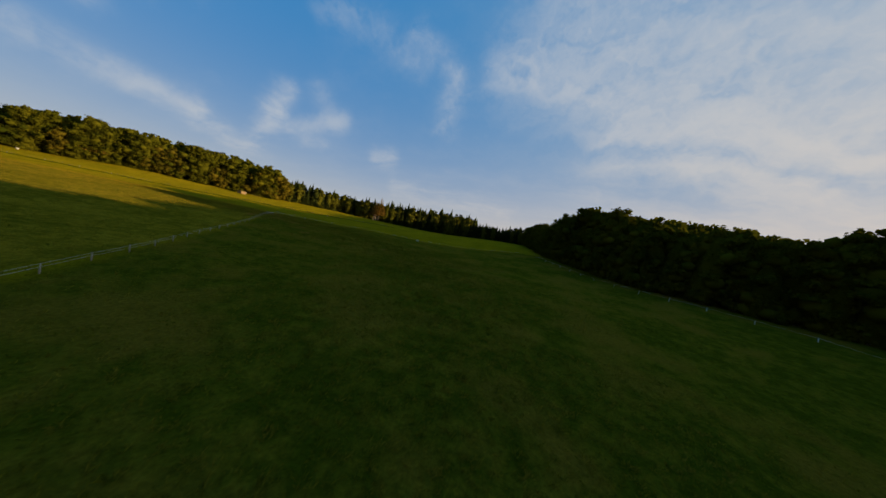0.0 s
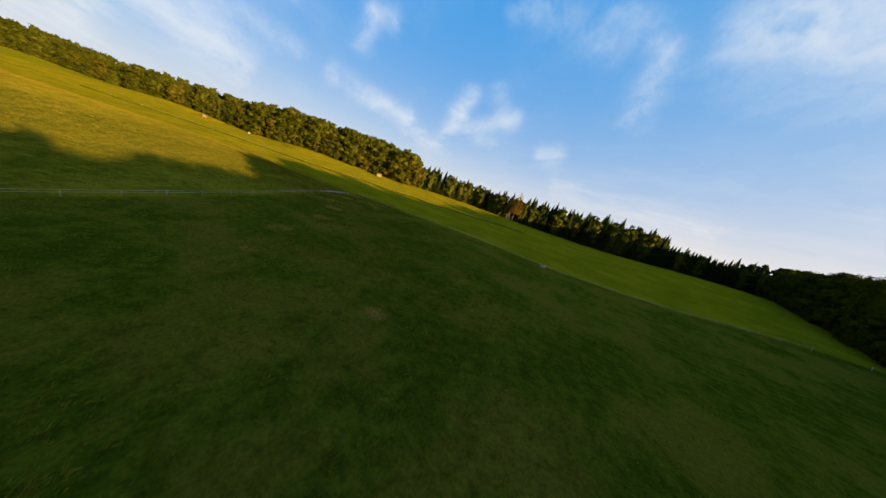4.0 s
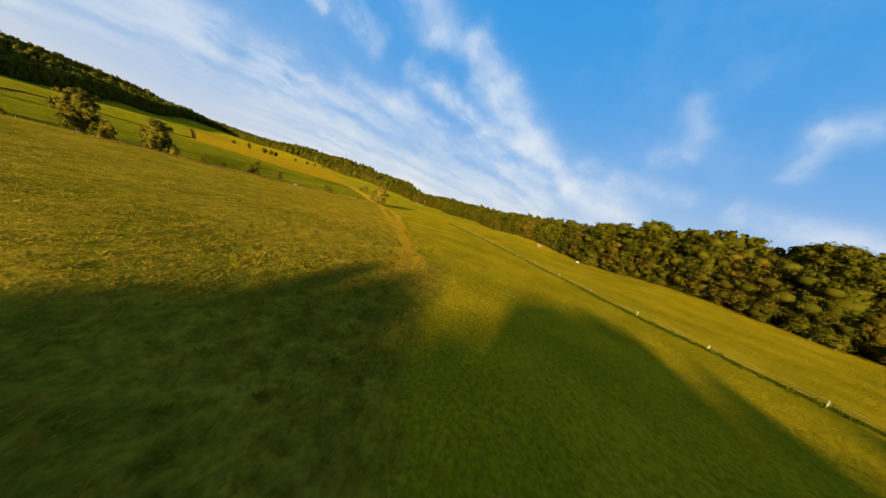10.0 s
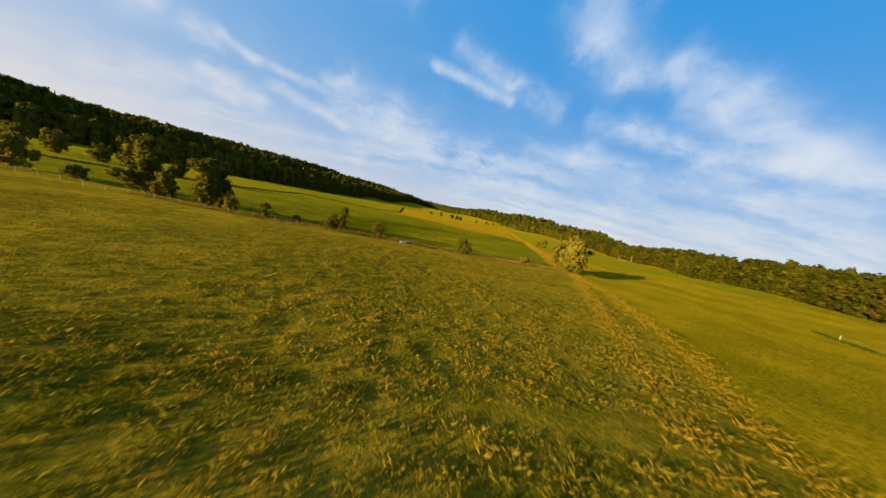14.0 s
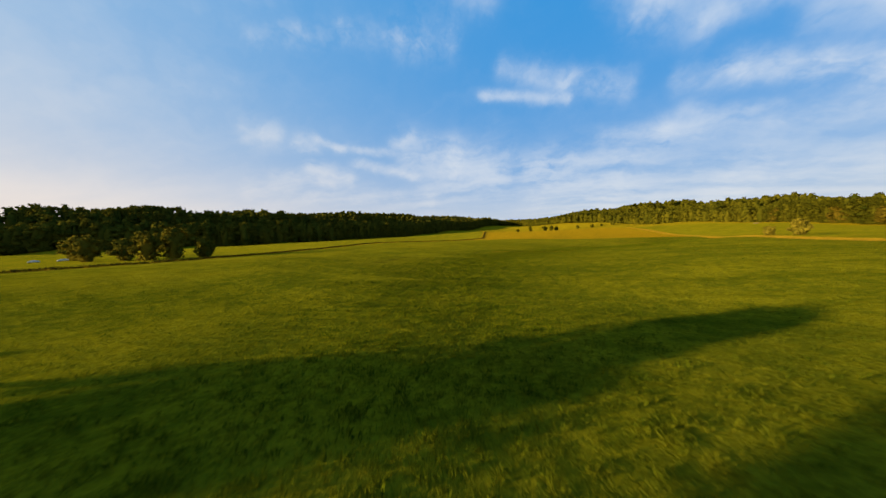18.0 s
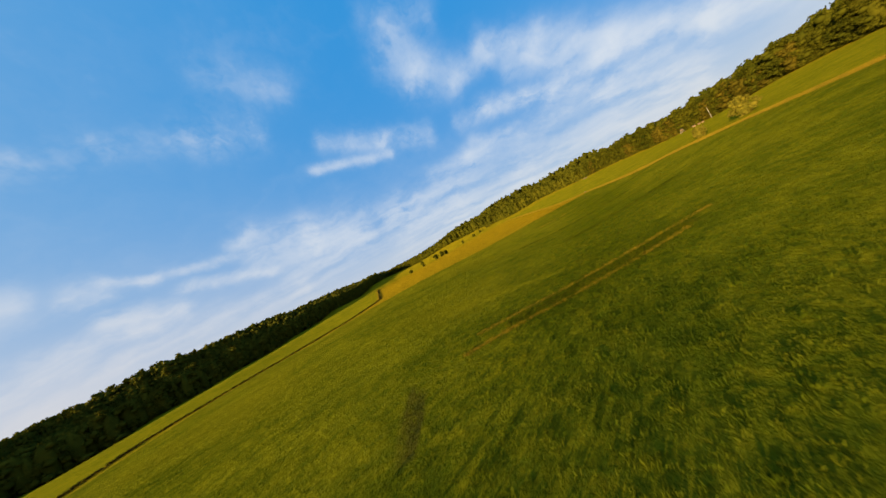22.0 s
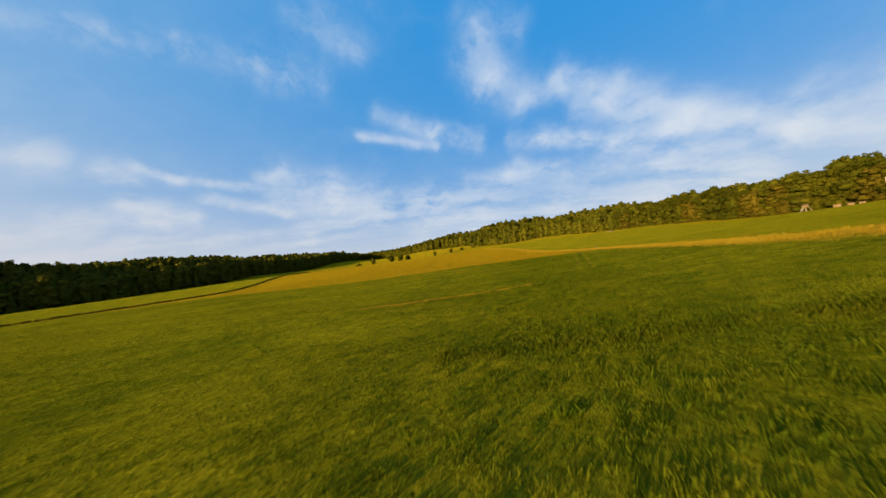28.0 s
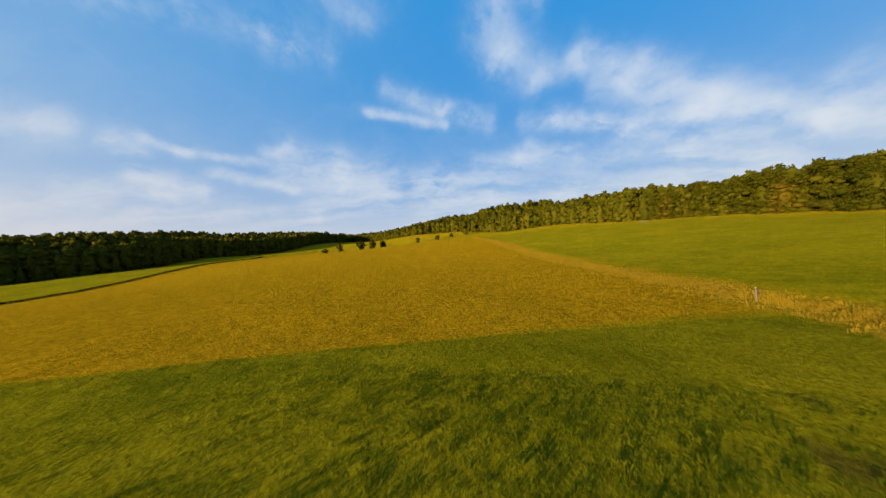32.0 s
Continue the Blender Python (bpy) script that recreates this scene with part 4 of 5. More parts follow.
single("hedge_bush", "low round bush in the hedge line", "bush", -175, -20, 3.6, 2.4, 0.1, 900, M_BUSH, M_BARK, 0.26, 12, 0.08)
single("hedge_bush", "small dark bush standing in the meadow", "bush", -172, -52, 2.0, 2.4, 0.0, 700, M_BUSH, M_BARK, 0.22, 10, 0.06)
for x, y, high, wide in ((-144, -172, 15.5, 6.0), (-155, -172, 17.0, 6.5), (-166, -177, 11.5, 5.0), (-107, -190, 14.5, 6.0), (-82, -216, 14, 5.5), (-64, -248, 14, 6), (-128, -182, 12, 5)):
    single("valley_tree", "round golden-green tree before the dark valley wood", "tree", x, y, high, wide, 0.4, 1500, M_WILLOW, M_BARK, 0.55, 24, 0.3, "valley trees")
single("field_tree", "round tree on the dry field margin", "tree", -465, -68, 8.2, 4.2, 0.4, 1800, M_BUSH, M_BARK, 0.36, 22, 0.2)
single("field_bush", "pale green bush on the dry field margin", "bush", -474, -82, 5.2, 2.9, 0.1, 1300, M_WILLOW, M_BARK, 0.3, 16, 0.1)
for x, y, high, wide in ((-638, -526, 13, 4.5), (-657, -498, 12, 6), (-670, -492, 12, 5), (-689, -499, 10, 5), (-744, -490, 8, 4), (-768, -471, 8, 4), (-798, -472, 9, 4), (-822, -463, 15, 6), (-882, -366, 12, 6), (-871, -403, 8, 5), (-630, -566, 7, 4)):
    single("far_tree", "dark round tree at the stubble field's far end", "tree", x, y, high, wide, 0.3, 520, M_BEECH, M_BARK, 0.8, 16, 0.25, "far field trees")


# ---- fences ----
def rope_mesh(name, stops, heights, radius, material, sag=0.03):
    """Ropes through the tops of posts, each stretch slightly slack."""
    bm = bmesh.new()
    for h in heights:
        for a, b in zip(stops, stops[1:]):
            last = None
            for i in range(4):
                k = i / 3
                here = Vector(a).lerp(Vector(b), k) + Vector((0, 0, h - sag * math.sin(math.pi * k)))
                if last is not None:
                    rod(bm, last, here, radius, radius, 4)
                last = here
    return bm_mesh(name, bm, material)


def post_mesh(rng, high, radius, sides, material, stake=False):
    bm = bmesh.new()
    rod(bm, (0, 0, -0.35), (0, 0, high * 0.93), radius, radius * 0.92, sides)
    rod(bm, (0, 0, high * 0.93), (rng.normal(scale=0.01), 0, high), radius * 0.92, radius * (0.2 if stake else 0.65), sides)
    bmesh.ops.rotate(bm, verts=bm.verts, cent=(0, 0, 0), matrix=Euler((rng.normal(scale=0.05), rng.normal(scale=0.05), 0)).to_matrix())
    return bm_mesh("post", bm, material, True)


def fence(name, label, line, gap, high, radius, material, heights, rope, group="", every=0, thick=0.012):
    thing = tagged(new(name), label, "fence", group)
    meshes = [post_mesh(RNG, high * s, radius, 7, material) for s in (1.0, 1.08, 0.92)]
    slim = [post_mesh(RNG, high * s, 0.03, 6, M_WHITE, True) for s in (1.0, 0.95)]
    stops = []
    for i, (x, y, nx, ny) in enumerate(along(line, gap)):
        z = float(land(x, y))
        stops.append((x, y, z))
        if every and i % every:
            part("post", slim[i % 2], thing, "white plastic stake", pose(x, y, z, 0, 0, i * 70.0))
        else:
            part("post", meshes[i % 3], thing, "", pose(x, y, z, 0, 0, i * 50.0))
    part("rope", rope_mesh("rope", stops, heights, thick, rope), thing, "pale electric fence rope")
    return thing


fence("pasture_fence", "weathered wooden posts with pale ropes round the pasture", FENCE_WEST, 6.2, 1.15, 0.075, M_POST, (1.05, 0.7), M_ROPE, "pasture fences", thick=0.015)
fence("pasture_fence", "white stakes and wooden posts along a worn track", FENCE_NORTH, 8.0, 1.15, 0.07, M_POST, (1.05, 0.6), M_ROPE, "pasture fences", 2, thick=0.013)
fence("stake_fence", "white plastic stakes with thin electric ropes across grass", WIRE_NORTH, 12.5, 1.2, 0.035, M_WHITE, (1.1, 0.6), M_ROPE, "pasture fences", thick=0.004)
fence("wood_fence", "slim stakes along the dark wood's edge", [(85, 20), (76, 48), (77, 58), (72, 76), (60, 118), (58, 165), (66, 215)], 10.0, 1.2, 0.05, M_WHITE, (1.1,), M_ROPE, "pasture fences")
fence("hedge_fence", "wooden posts with one pale wire before the hedge", [(-150, -28), (-190, 0), (-214, 10.8), (-224, 14.8), (-234, 18.5), (-239.5, 20.2), (-244.7, 22.5), (-254.7, 28.2), (-262.2, 31.5), (-275, 38), (-296, 48)], 5.4, 1.2, 0.05, M_POST, (1.1,), M_ROPE, "pasture fences", thick=0.0045)
fence("wood_fence", "low wooden posts beside the field shelter", [(-198, 270), (-206, 268)], 4.0, 1.1, 0.07, M_POST, (0.9,), M_ROPE)


def gate():
    """Several slack white tapes between leaning stakes at the gap in the fence."""
    thing = tagged(new("gate"), "slack white tapes on leaning stakes at the pasture gap", "gate")
    tops = []
    for x, y, lean, wooden in ((-103.0, 141.0, 4, 1), (-103.8, 145.0, -14, 0), (-104.6, 147.0, 6, 0), (-105.4, 151.6, 3, 0), (-108.6, 160.2, -2, 0)):
        z = float(land(x, y))
        part("post", post_mesh(RNG, 1.2, 0.08 if wooden else 0.03, 7, M_POST if wooden else M_WHITE, not wooden), thing, "" if wooden else "white plastic stake", pose(x, y, z, lean, 0, 60))
        tops.append((x, y, z))
    for h in (1.1, 1.02, 0.92, 0.7):
        part("tape", rope_mesh("tape", tops[:4], (h,), 0.018, M_WHITE, 0.06 + 0.1 * (1.1 - h)), thing)
    part("tape", rope_mesh("tape", [tops[0], (-98.5, 133, float(land(-98.5, 133)))], (1.05, 0.9), 0.018, M_WHITE, 0.12), thing)


gate()


# ---- huts, seats and troughs ----
def boards(bm, width, high, gap, at, thick=0.025, slant=0.0):
    """Upright boards side by side along x."""
    count = max(1, round(width / gap))
    for i in range(count):
        box(bm, (width / count - 0.012, thick * (1 + 0.3 * (i % 2)), high + slant * i), at @ Matrix.Translation((-width / 2 + (i + 0.5) * width / count, 0, (high + slant * i) / 2)))


def field_shelter():
    thing = tagged(new("field_shelter"), "long wooden field shelter with an open bay beneath the beeches", "shelter")
    w, d, h = 9.0, 4.0, 2.6
    for name, at, length, high in (("back_wall", pose(0, d / 2, 0), w, 2.2), ("front_wall", pose(-1.4, -d / 2, 0), w - 2.8, h), ("side_wall", pose(-w / 2, 0, 0, 0, 0, 90), d, h - 0.15), ("side_wall", pose(w / 2, 0.6, 0, 0, 0, 90), d - 1.2, h - 0.25)):
        bm = bmesh.new()
        boards(bm, length, high, 0.2, at)
        part(name, bm_mesh(name, bm, M_BOARD), thing)
    for x in (-w / 2, -1.5, w / 2 - 2.8, w / 2):
        bm = bmesh.new()
        box(bm, (0.15, 0.15, h), Matrix.Translation((x, -d / 2 - 0.12, h / 2)), 0.01)
        part("post", bm_mesh("post", bm, M_POST), thing)
    bm = bmesh.new()
    for i in range(12):
        box(bm, (w / 12 + 0.07, d + 1.0, 0.05), pose(-w / 2 + (i + 0.5) * w / 12, 0, h + 0.12 + 0.03 * (i % 2), 6, 0, 0))
    part("roof", bm_mesh("roof", bm, M_ROOF), thing, "pale sheet roof")
    thing.matrix_basis = spot(-213, 264, 0, -32 + 180)


def shed(x, y, turn, w, d, h, label, material, roof):
    thing = tagged(new("shed"), label, "shed")
    for name, at, length in (("wall", pose(0, d / 2, 0), w), ("wall", pose(0, -d / 2, 0), w), ("wall", pose(-w / 2, 0, 0, 0, 0, 90), d), ("wall", pose(w / 2, 0, 0, 0, 0, 90), d)):
        bm = bmesh.new()
        boards(bm, length, h, 0.25, at)
        part(name, bm_mesh(name, bm, material), thing)
    bm = bmesh.new()
    box(bm, (0.9, 0.06, 1.9), Matrix.Translation((w * 0.2, -d / 2 - 0.05, 0.95)), 0.01)
    part("door", bm_mesh("door", bm, M_POST), thing)
    for side in (-1, 1):
        bm = bmesh.new()
        box(bm, (w + 0.5, d / 2 + 0.45, 0.07), Matrix.Translation((0, side * d / 4, h + d * 0.09)) @ pose(0, 0, 0, -side * 20, 0, 0))
        part("roof", bm_mesh("roof", bm, roof), thing)
    thing.matrix_basis = spot(x, y, 0, turn)


def high_seat(x, y, turn, high, label):
    thing = tagged(new("high_seat"), label, "hunting stand")
    for sx in (-1, 1):
        for sy in (-1, 1):
            bm = bmesh.new()
            rod(bm, (sx * high * 0.36, sy * high * 0.36, -0.3), (sx * 0.7, sy * 0.7, high * 0.6), 0.12, 0.09)
            part("leg", bm_mesh("leg", bm, M_POST), thing)
    bm = bmesh.new()
    box(bm, (1.7, 1.7, 0.1), Matrix.Translation((0, 0, high * 0.6)))
    part("platform", bm_mesh("platform", bm, M_BOARD), thing)
    for a in range(4):
        bm = bmesh.new()
        boards(bm, 1.6, high * 0.16 if a % 2 else high * 0.2, 0.2, pose(0, 0, high * 0.6 + 0.05, 0, 0, 90 * a) @ Matrix.Translation((0, -0.8, 0)))
        part("wall", bm_mesh("wall", bm, M_BOARD), thing)
        bm = bmesh.new()
        rod(bm, (0.75 * (1 if a % 2 else -1), 0.75 * (1 if a > 1 else -1), high * 0.6), (0.75 * (1 if a % 2 else -1), 0.75 * (1 if a > 1 else -1), high * 0.95), 0.06, 0.06)
        part("corner_post", bm_mesh("corner_post", bm, M_POST), thing)
    bm = bmesh.new()
    box(bm, (2.2, 2.3, 0.08), Matrix.Translation((0, 0, high * 0.97)) @ pose(0, 0, 0, 8, 0, 0))
    part("roof", bm_mesh("roof", bm, M_ROOF), thing)
    for sx in (-0.25, 0.25):
        bm = bmesh.new()
        rod(bm, (sx, -2.6, -0.2), (sx, -0.85, high * 0.62), 0.05, 0.05)
        part("ladder_rail", bm_mesh("ladder_rail", bm, M_POST), thing)
    for i in range(9):
        k = (i + 1) / 10
        bm = bmesh.new()
        rod(bm, (-0.3, -2.6 + 1.75 * k, high * 0.62 * k), (0.3, -2.6 + 1.75 * k, high * 0.62 * k), 0.03, 0.03, 5)
        part("rung", bm_mesh("rung", bm, M_POST), thing)
    thing.matrix_basis = spot(x, y, 0, turn)


def trough(x, y, turn, length, label, material, size=1.0):
    """A shallow open tub with slanting ends and a thick rim."""
    thing = tagged(new("water_trough"), label, "trough")
    bm = bmesh.new()
    ring = []
    for z, k in ((0.05, 0.78), (0.52, 1.0), (0.56, 1.04), (0.53, 0.95), (0.16, 0.74)):
        pts = []
        for i in range(16):
            a = i * math.pi / 8
            c, s = math.cos(a), math.sin(a)
            pts.append(bm.verts.new((math.copysign(abs(c) ** 0.5, c) * length / 2 * k, math.copysign(abs(s) ** 0.5, s) * 0.36 * k, z)))
        ring.append(pts)
    for lo, hi in zip(ring, ring[1:]):
        for i in range(16):
            bm.faces.new((lo[i], lo[(i + 1) % 16], hi[(i + 1) % 16], hi[i]))
    bm.faces.new(ring[0][::-1])
    bm.faces.new(ring[-1])
    part("tub", bm_mesh("tub", bm, material, True), thing)
    for sx in (-1, 1):
        bm = bmesh.new()
        box(bm, (0.12, 0.5, 0.08), Matrix.Translation((sx * length * 0.28, 0, 0.02)), 0.01)
        part("foot", bm_mesh("foot", bm, M_POST), thing)
    bm = bmesh.new()
    rod(bm, (length * 0.3, 0.3, 0.5), (length * 0.3, -0.32, 0.53), 0.04, 0.04)
    part("valve_bar", bm_mesh("valve_bar", bm, M_POST), thing)
    thing.matrix_basis = spot(x, y, 0.02, turn, size)


field_shelter()
shed(-361, 172, -32, 4.2, 2.4, 2.0, "low tawny wooden hut at the wood's edge", M_BOARD, M_ROOF)
shed(-804, -222, 62, 9.0, 5.0, 3.2, "tawny wooden shed at the foot of the wood", M_BOARD, M_ROOF)
high_seat(-722, -90, 40, 5.0, "wooden hunting stand at the edge of the wood")
high_seat(-99, 341, 170, 7.5, "tall wooden hunting stand lit by low sun before larches")
trough(-251, 27.2, 12, 2.4, "white water trough on bare stony ground", M_WHITE)
trough(-321, 194, -32, 1.5, "large white tub standing below the wood's edge", M_LIME, 2.3)
trough(-24.5, 176.5, 20, 2.2, "grey water trough beside the worn track", M_WHITE)


def crate(x, y, turn, w, h, label):
    thing = tagged(new("wooden_crate"), label, "crate", "crates by the wood")
    for name, at, length in (("side", pose(0, w / 2, 0), w), ("side", pose(0, -w / 2, 0), w), ("side", pose(-w / 2, 0, 0, 0, 0, 90), w), ("side", pose(w / 2, 0, 0, 0, 0, 90), w)):
        bm = bmesh.new()
        boards(bm, length, h, 0.3, at)
        part(name, bm_mesh(name, bm, M_BOARD), thing)
    bm = bmesh.new()
    box(bm, (w + 0.1, w + 0.1, 0.06), Matrix.Translation((0, 0, h + 0.03)), 0.01)
    part("lid", bm_mesh("lid", bm, M_POST), thing)
    thing.matrix_basis = spot(x, y, 0, turn)


for x, y, w in ((-714, -80, 1.9), (-711, -76, 1.6), (-708, -73, 1.4), (-810, -228, 1.5)):
    crate(x, y, 40, w, w * 0.9, "pale wooden beehive box at the wood's edge")

bm = bmesh.new()
rod(bm, (0, 0, -0.5), (0, 0, 12), 0.16, 0.1, 9)
mast = tagged(new("mast"), "bare wooden mast before the wood's edge", "pole")
part("pole", bm_mesh("pole", bm, M_BIRCH, True), mast)
bm = bmesh.new()
rod(bm, (0, 0, 12), (0, 0, 12.4), 0.13, 0.05, 9)
part("cap", bm_mesh("cap", bm, M_POST), mast)
mast.matrix_basis = spot(-704, -66)

bm = bmesh.new()
rod(bm, (0, 0, -0.3), (0.04, 0, 1.5), 0.09, 0.08, 8)
margin_post = tagged(new("margin_post"), "single leaning post at the corner of the stubble field", "post")
part("stake", bm_mesh("stake", bm, M_BARK, True), margin_post)
bm = bmesh.new()
rod(bm, (0.04, 0, 1.5), (0.045, 0, 1.56), 0.07, 0.03, 8)
part("top", bm_mesh("top", bm, M_POST, True), margin_post)
margin_post.matrix_basis = spot(-560, -161.5)


def stones():
    bm = bmesh.new()
    for i in range(130):
        x, y = RNG.normal(scale=1.5), RNG.normal(scale=0.8)
        s = RNG.uniform(0.04, 0.11)
        made = bmesh.ops.create_icosphere(bm, subdivisions=1, radius=s, matrix=pose(x, y, s * 0.25, *RNG.uniform(0, 360, 3)) @ Matrix.Diagonal((1.3, 1.0, 0.6, 1)))
        for v in made["verts"]:
            v.co += Vector(RNG.normal(scale=s * 0.1, size=3))
    ob = tagged(new("stones", bm_mesh("stones", bm, M_STONE)), "reddish broken stones on bare ground round the trough", "stones", kind="stuff")
    ob.matrix_basis = spot(-250.3, 28.6, 0.02, 25)


stones()


def brush_pile(x, y):
    thing = tagged(new("brush_pile"), "reddish heap of cut branches at the wood's foot", "brush pile")
    for i in range(46):
        a, r = RNG.uniform(0, 6.28), RNG.uniform(0, 3.5)
        bm = bmesh.new()
        rod(bm, (0, 0, 0), (RNG.uniform(1.5, 3.5), 0, RNG.uniform(-0.2, 0.7)), 0.06, 0.02, 5)
        part("branch", bm_mesh("branch", bm, M_BOARD), thing, "", pose(r * math.cos(a), r * 0.6 * math.sin(a), max(0.1, 1.5 - r * 0.42) * RNG.uniform(0.1, 1), 0, 0, RNG.uniform(0, 360)))
    thing.matrix_basis = spot(x, y)


brush_pile(-45, 366)


def car(x, y, turn, paint, label):
    thing = tagged(new("car"), label, "car", "parked cars")
    bm = bmesh.new()
    side = [(-2.1, 0.35), (-2.15, 0.85), (-1.5, 0.98), (-0.9, 1.45), (0.9, 1.47), (1.6, 1.0), (2.15, 0.85), (2.15, 0.35)]
    left, right = [[bm.verts.new((px, s * (0.86 if pz < 1.1 else 0.68), pz)) for px, pz in side] for s in (-1, 1)]
    for i in range(8):
        bm.faces.new((left[i], left[(i + 1) % 8], right[(i + 1) % 8], right[i]))
    bm.faces.new(left[::-1])
    bm.faces.new(right)
    bmesh.ops.recalc_face_normals(bm, faces=bm.faces)
    bmesh.ops.bevel(bm, geom=list(bm.edges), offset=0.05, segments=2, affect="EDGES")
    part("body", bm_mesh("body", bm, paint, True), thing)
    for s in (-1, 1):
        bm = bmesh.new()
        box(bm, (2.0, 0.02, 0.34), pose(0.0, s * 0.775, 1.2, s * 22, 0, 0), 0.005)
        part("side_window", bm_mesh("side_window", bm, M_GLASS), thing)
        for px in (-1.35, 1.3):
            bm = bmesh.new()
            rod(bm, (px, s * 0.62, 0.32), (px, s * 0.88, 0.32), 0.32, 0.32, 16)
            wheel = part("wheel", bm_mesh("wheel", bm, M_TYRE), thing)
            bm = bmesh.new()
            rod(bm, (px, s * 0.86, 0.32), (px, s * 0.9, 0.32), 0.2, 0.17, 12)
            part("rim", bm_mesh("rim", bm, M_ROOF), wheel)
    thing.matrix_basis = spot(x, y, 0, turn)


car(-62, -219, 40, M_WHITE, "white car parked below the valley wood")
car(-71, -224, 30, M_WHITE, "pale car parked below the valley wood")


# ---- grass, weeds and leaves of grass: past counting ----
def lumps(x, y):
    """Tussocks: a value from 0 to 1 that rises and falls every metre or three."""
    total = np.zeros(np.shape(x))
    for way, far, shift in ((0.3, 2.9, 0.4), (1.4, 2.3, 2.0), (2.5, 3.7, 1.1), (0.9, 1.3, 3.0), (2.0, 1.1, 0.2), (2.9, 1.6, 4.4)):
        total += np.sin((x * math.cos(way) + y * math.sin(way)) * 2 * math.pi / far + shift + 1.3 * np.sin((y * math.cos(way) - x * math.sin(way)) * 1.7 / far))
    return np.clip(0.5 + total / 6, 0, 1)


def tufts(name, label, x, y, high, wide, blades, material, rng, lean=0.5, clump=0.1, uneven=0.0):
    """Tufts of bent blades at many places, in one mesh."""
    count = len(x)
    z = land(x, y) + np.sin(x * 0.21 + np.sin(y * 0.13)) * np.sin(y * 0.17 + np.sin(x * 0.11)) * 0.12
    root = np.repeat(np.stack([x, y, z - 0.03], 1), blades, 0)
    size = np.repeat(rng.uniform(0.55, 1.3, count) * (1 - uneven + 2 * uneven * lumps(x, y)), blades)[:, None]
    a = rng.uniform(0, 2 * np.pi, count * blades)
    way = np.stack([np.cos(a), np.sin(a), 0 * a], 1)
    side = np.stack([-np.sin(a), np.cos(a), 0 * a], 1)
    tall = high * size * rng.uniform(0.6, 1.2, (count * blades, 1))
    bend = lean * tall * rng.uniform(0.2, 1.2, (count * blades, 1))
    base = root + way * clump * rng.uniform(0, 1, (count * blades, 1))
    up = np.array([0, 0, 1.0])
    half = side * wide * 0.5
    mid = base + way * bend * 0.35 + up * tall * 0.6
    tip = base + way * bend + up * tall * 0.92
    verts = np.stack([base - half, base + half, mid + half * 0.9, tip], 1).reshape(-1, 3)
    i = np.arange(count * blades)[:, None] * 4
    faces = np.concatenate([i + [0, 1, 2], i + [0, 2, 3]])
    return tagged(new(name, np_mesh(name, verts, faces, material)), label, "grass", kind="stuff")


def beside(line, count, spread, rng):
    """Random places on both sides of a line."""
    line = np.array(line, float)
    seg = np.diff(line, axis=0)
    length = np.hypot(seg[:, 0], seg[:, 1])
    which = rng.choice(len(seg), count, p=length / length.sum())
    k = rng.uniform(0, 1, (count, 1))
    p = line[which] + seg[which] * k
    side = np.stack([-seg[which, 1], seg[which, 0]], 1) / length[which, None]
    p = p + side * rng.normal(scale=spread, size=(count, 1))
    return p[:, 0], p[:, 1]


rng = np.random.default_rng(5)
# lines under the camera's flight; grass is densest along them, coarser farther off
FLIGHT_PASTURE = [(-9, 3), (0, 40), (-11, 78), (-38, 116), (-58, 131), (-82, 143), (-105, 149)]
FLIGHT_ROUGH = [(-100, 148), (-131, 149), (-165, 137), (-198, 116), (-223, 86), (-238, 52), (-245, 30)]
FLIGHT_MEADOW = [(-246, 16), (-250, 4), (-264, -45), (-293, -84), (-338, -102), (-390, -109), (-437, -122), (-475, -138), (-530, -172)]
x, y = beside(FLIGHT_PASTURE, 42000, 13.0, rng)
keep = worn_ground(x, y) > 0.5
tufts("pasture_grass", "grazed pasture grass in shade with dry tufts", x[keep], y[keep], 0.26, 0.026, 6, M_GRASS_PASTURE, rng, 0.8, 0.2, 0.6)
x, y = beside(FLIGHT_ROUGH, 46000, 12.0, rng)
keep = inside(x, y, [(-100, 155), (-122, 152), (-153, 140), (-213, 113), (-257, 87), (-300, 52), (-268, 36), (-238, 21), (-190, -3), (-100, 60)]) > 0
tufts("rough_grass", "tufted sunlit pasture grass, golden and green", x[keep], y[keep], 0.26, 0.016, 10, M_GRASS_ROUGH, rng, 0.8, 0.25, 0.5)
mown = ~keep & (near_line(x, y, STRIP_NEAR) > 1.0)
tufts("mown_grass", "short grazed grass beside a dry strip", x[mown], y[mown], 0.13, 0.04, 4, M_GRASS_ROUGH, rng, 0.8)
x, y = beside(FLIGHT_MEADOW, 95000, 9.5, rng)
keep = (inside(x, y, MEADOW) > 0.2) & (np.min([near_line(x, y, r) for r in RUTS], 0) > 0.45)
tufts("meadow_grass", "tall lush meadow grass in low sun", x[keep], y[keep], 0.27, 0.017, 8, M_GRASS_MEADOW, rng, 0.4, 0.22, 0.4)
x, y = beside(FLIGHT_MEADOW, 34000, 40.0, rng)
keep = (inside(x, y, MEADOW) > 0.3) & (near_line(x, y, FLIGHT_MEADOW) > 14)
tufts("meadow_grass", "sparser meadow grass in low sun, off the camera's path", x[keep], y[keep], 0.24, 0.04, 8, M_GRASS_MEADOW, rng, 0.4, 0.6)
x, y = beside(FLIGHT_ROUGH, 30000, 38.0, rng)
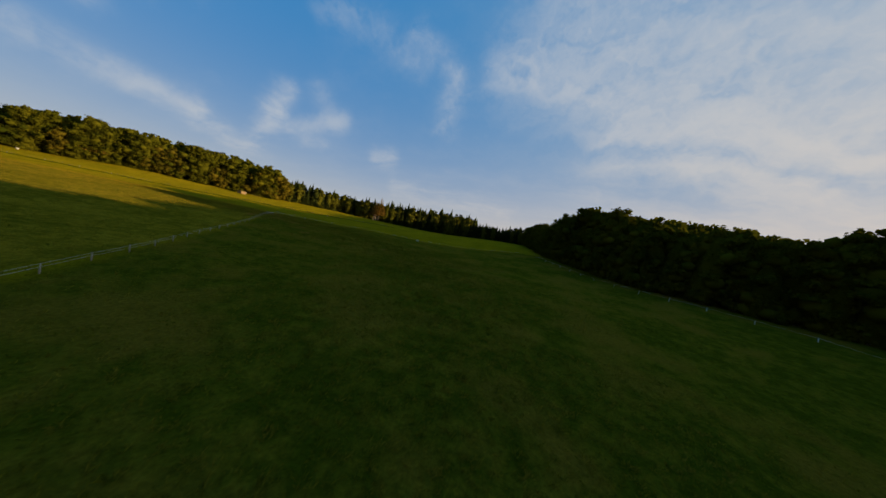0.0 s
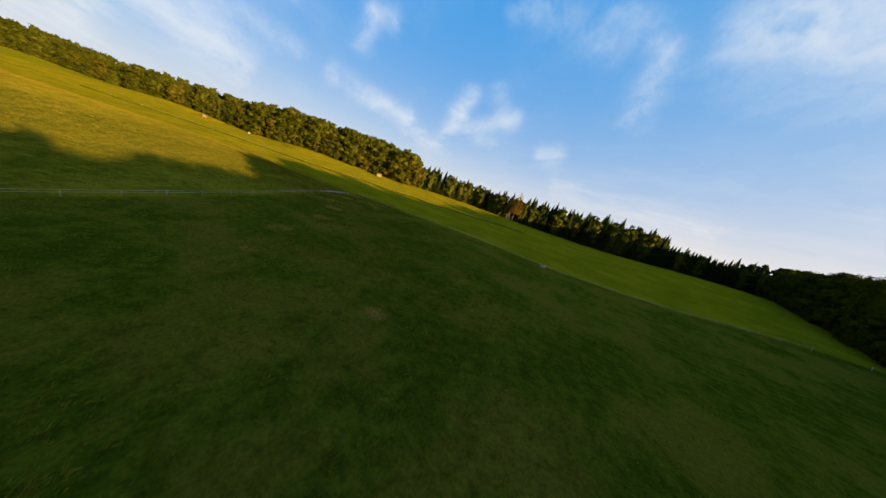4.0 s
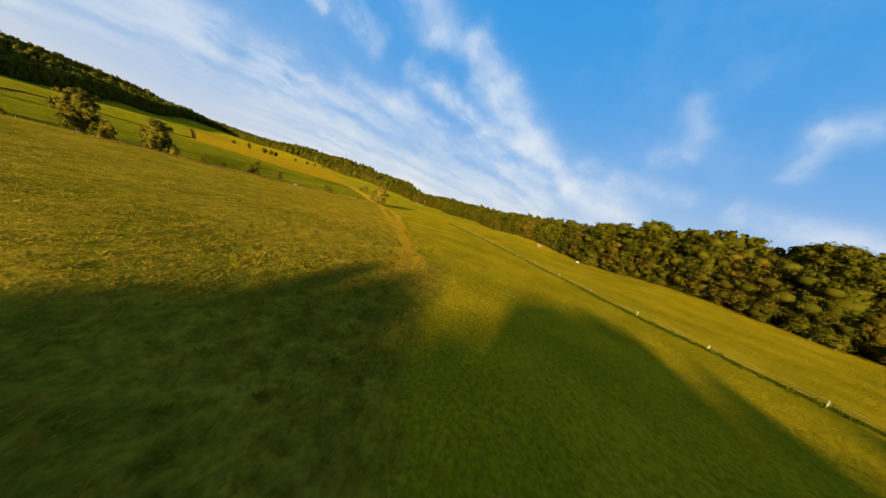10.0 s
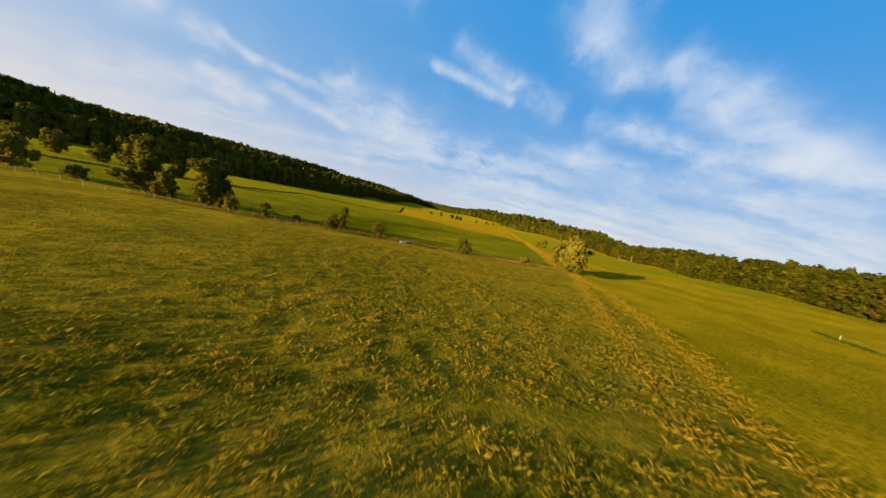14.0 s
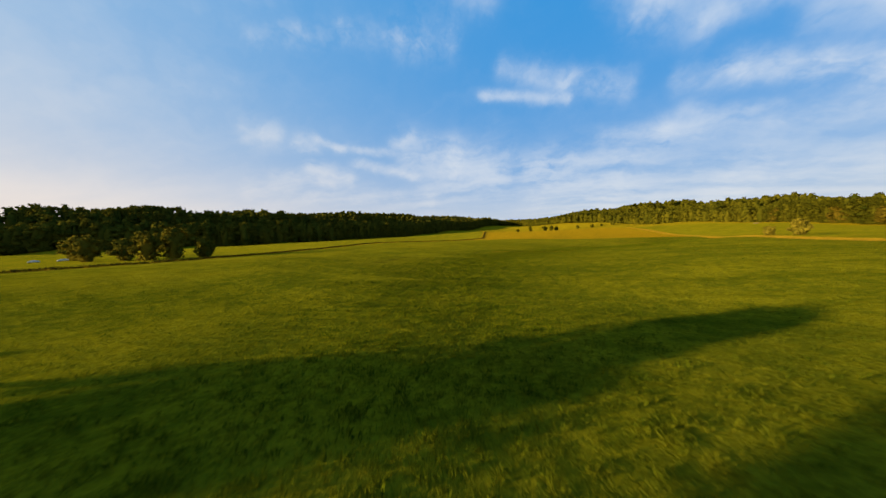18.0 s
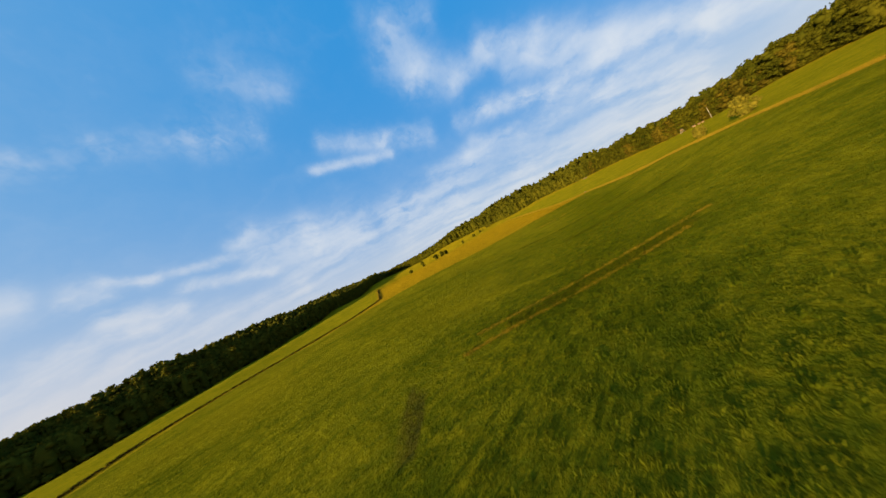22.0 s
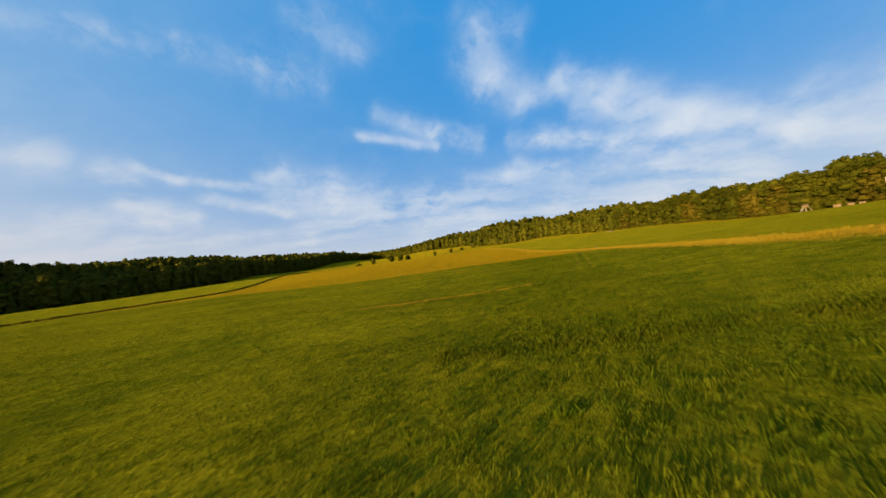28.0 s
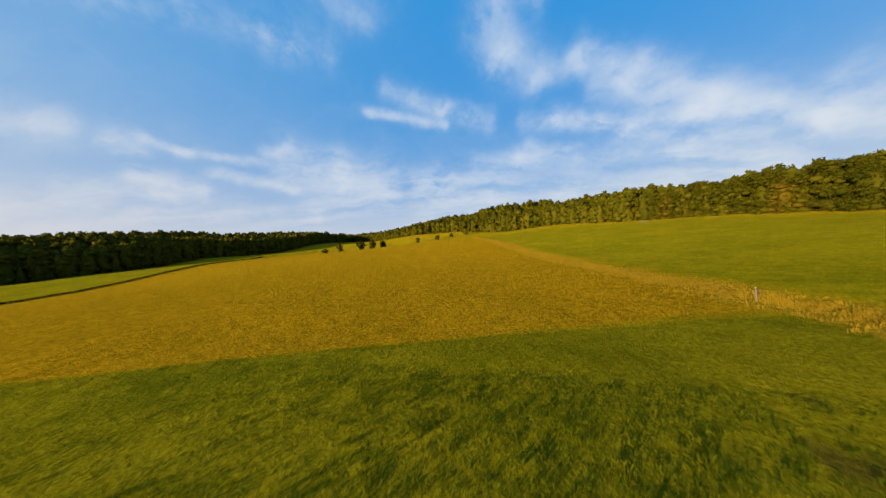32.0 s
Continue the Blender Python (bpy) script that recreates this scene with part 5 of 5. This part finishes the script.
keep = (inside(x, y, [(-100, 155), (-122, 152), (-153, 140), (-213, 113), (-257, 87), (-300, 52), (-268, 36), (-238, 21), (-190, -3), (-100, 60)]) > 0) & (near_line(x, y, FLIGHT_ROUGH) > 14)
tufts("rough_grass", "rough golden pasture grass in low sun, off the camera's path", x[keep], y[keep], 0.25, 0.055, 7, M_GRASS_ROUGH, rng, 0.8, 0.45)
x, y = beside(FLIGHT_PASTURE, 24000, 34.0, rng)
keep = (near_line(x, y, FLIGHT_PASTURE) > 15) & (near_line(x, y, EDGE_OAK) > 6) & (x < 70) & (y < 172)
tufts("pasture_grass", "sparser grazed grass on the shaded slope, off the camera's path", x[keep], y[keep], 0.22, 0.055, 6, M_GRASS_PASTURE, rng, 0.9, 0.5)
for line in DARK_BANDS:
    x, y = beside(line, 1300, 0.7, rng)
    tufts("lush_grass", "dark band of taller grass across the meadow", x, y, 0.36, 0.018, 8, M_DARK_BAND, rng, 0.4, 0.3)
for line in HAY_ROWS:
    x, y = beside(line, 1500, 0.3, rng)
    tufts("hay_row", "thin row of left hay across the meadow", x, y, 0.15, 0.018, 8, M_GRASS_DRY, rng, 1.0, 0.25)
x, y = beside([(-500, -225), (-540, -185), (-575, -190), (-620, -260)], 16000, 20.0, rng)
keep = inside(x, y, STUBBLE) > 0.2
tufts("stubble", "tawny cut stubble standing in clumps", x[keep], y[keep], 0.16, 0.05, 4, M_STUBBLE, rng, 1.0)
x, y = beside(STRIP_NEAR + DRY_PATCH[::-1], 4200, 1.0, rng)
tufts("dry_grass", "long bleached grass along a dry strip", x, y, 0.34, 0.018, 8, M_GRASS_DRY, rng, 0.9, 0.3)
x, y = beside(STRIP_FAR, 22000, 1.8, rng)
tufts("dry_grass", "tall golden grass along the field margin", x, y, 0.46, 0.017, 10, M_GRASS_DRY, rng, 0.25, 0.5)
x, y = beside(HEDGE[2:], 6000, 1.3, rng)
tufts("hedge_weeds", "tall tangled weeds, tawny and green, in the hedge line", x, y + 0.3, 0.5, 0.022, 10, M_WEEDS, rng, 0.8)
x, y = beside([(-214, 9.5), (-224, 13), (-238, 18.8), (-252, 25), (-268, 34)], 520, 0.9, rng)
lump = rng.uniform(0.16, 0.46, len(x))
mounds = leaf_cloud(np.stack([x, y, land(x, y) + lump * 0.7], 1), np.stack([lump, lump, lump * 1.3], 1), 52000, 0.05, rng, 0.2)
tagged(new("leafy_weeds", np_mesh("leafy_weeds", *mounds, M_HERBS)), "leafy nettles and docks, olive and rusty, below the hedge", "weeds", kind="stuff")
x, y = beside(DITCH, 7000, 2.2, rng)
tufts("ditch_grass", "tawny rank grass along a ditch", x, y, 0.5, 0.08, 5, M_GRASS_DRY, rng, 0.6, 0.5)
# added near-black blades draw the shadow line of the ditch
x, y = beside(DITCH, 7000, 0.55, rng)
tufts("ditch_sedge", "near-black blades standing in for the ditch's shadow", x, y, 1.1, 0.12, 6, M_DITCH_SHADE, rng, 0.3, 0.4)
x, y = beside(WIRE_NORTH, 5000, 0.7, rng)
tufts("fence_grass", "ungrazed green grass beneath the electric fence", x, y, 0.5, 0.05, 6, M_GRASS_MEADOW, rng, 0.6)
x, y = beside(FENCE_NORTH + [(90, 215)], 4000, 1.6, rng)
tufts("track_grass", "bleached tufts beside the worn track", x, y, 0.3, 0.03, 6, M_GRASS_ROUGH, rng, 1.0)
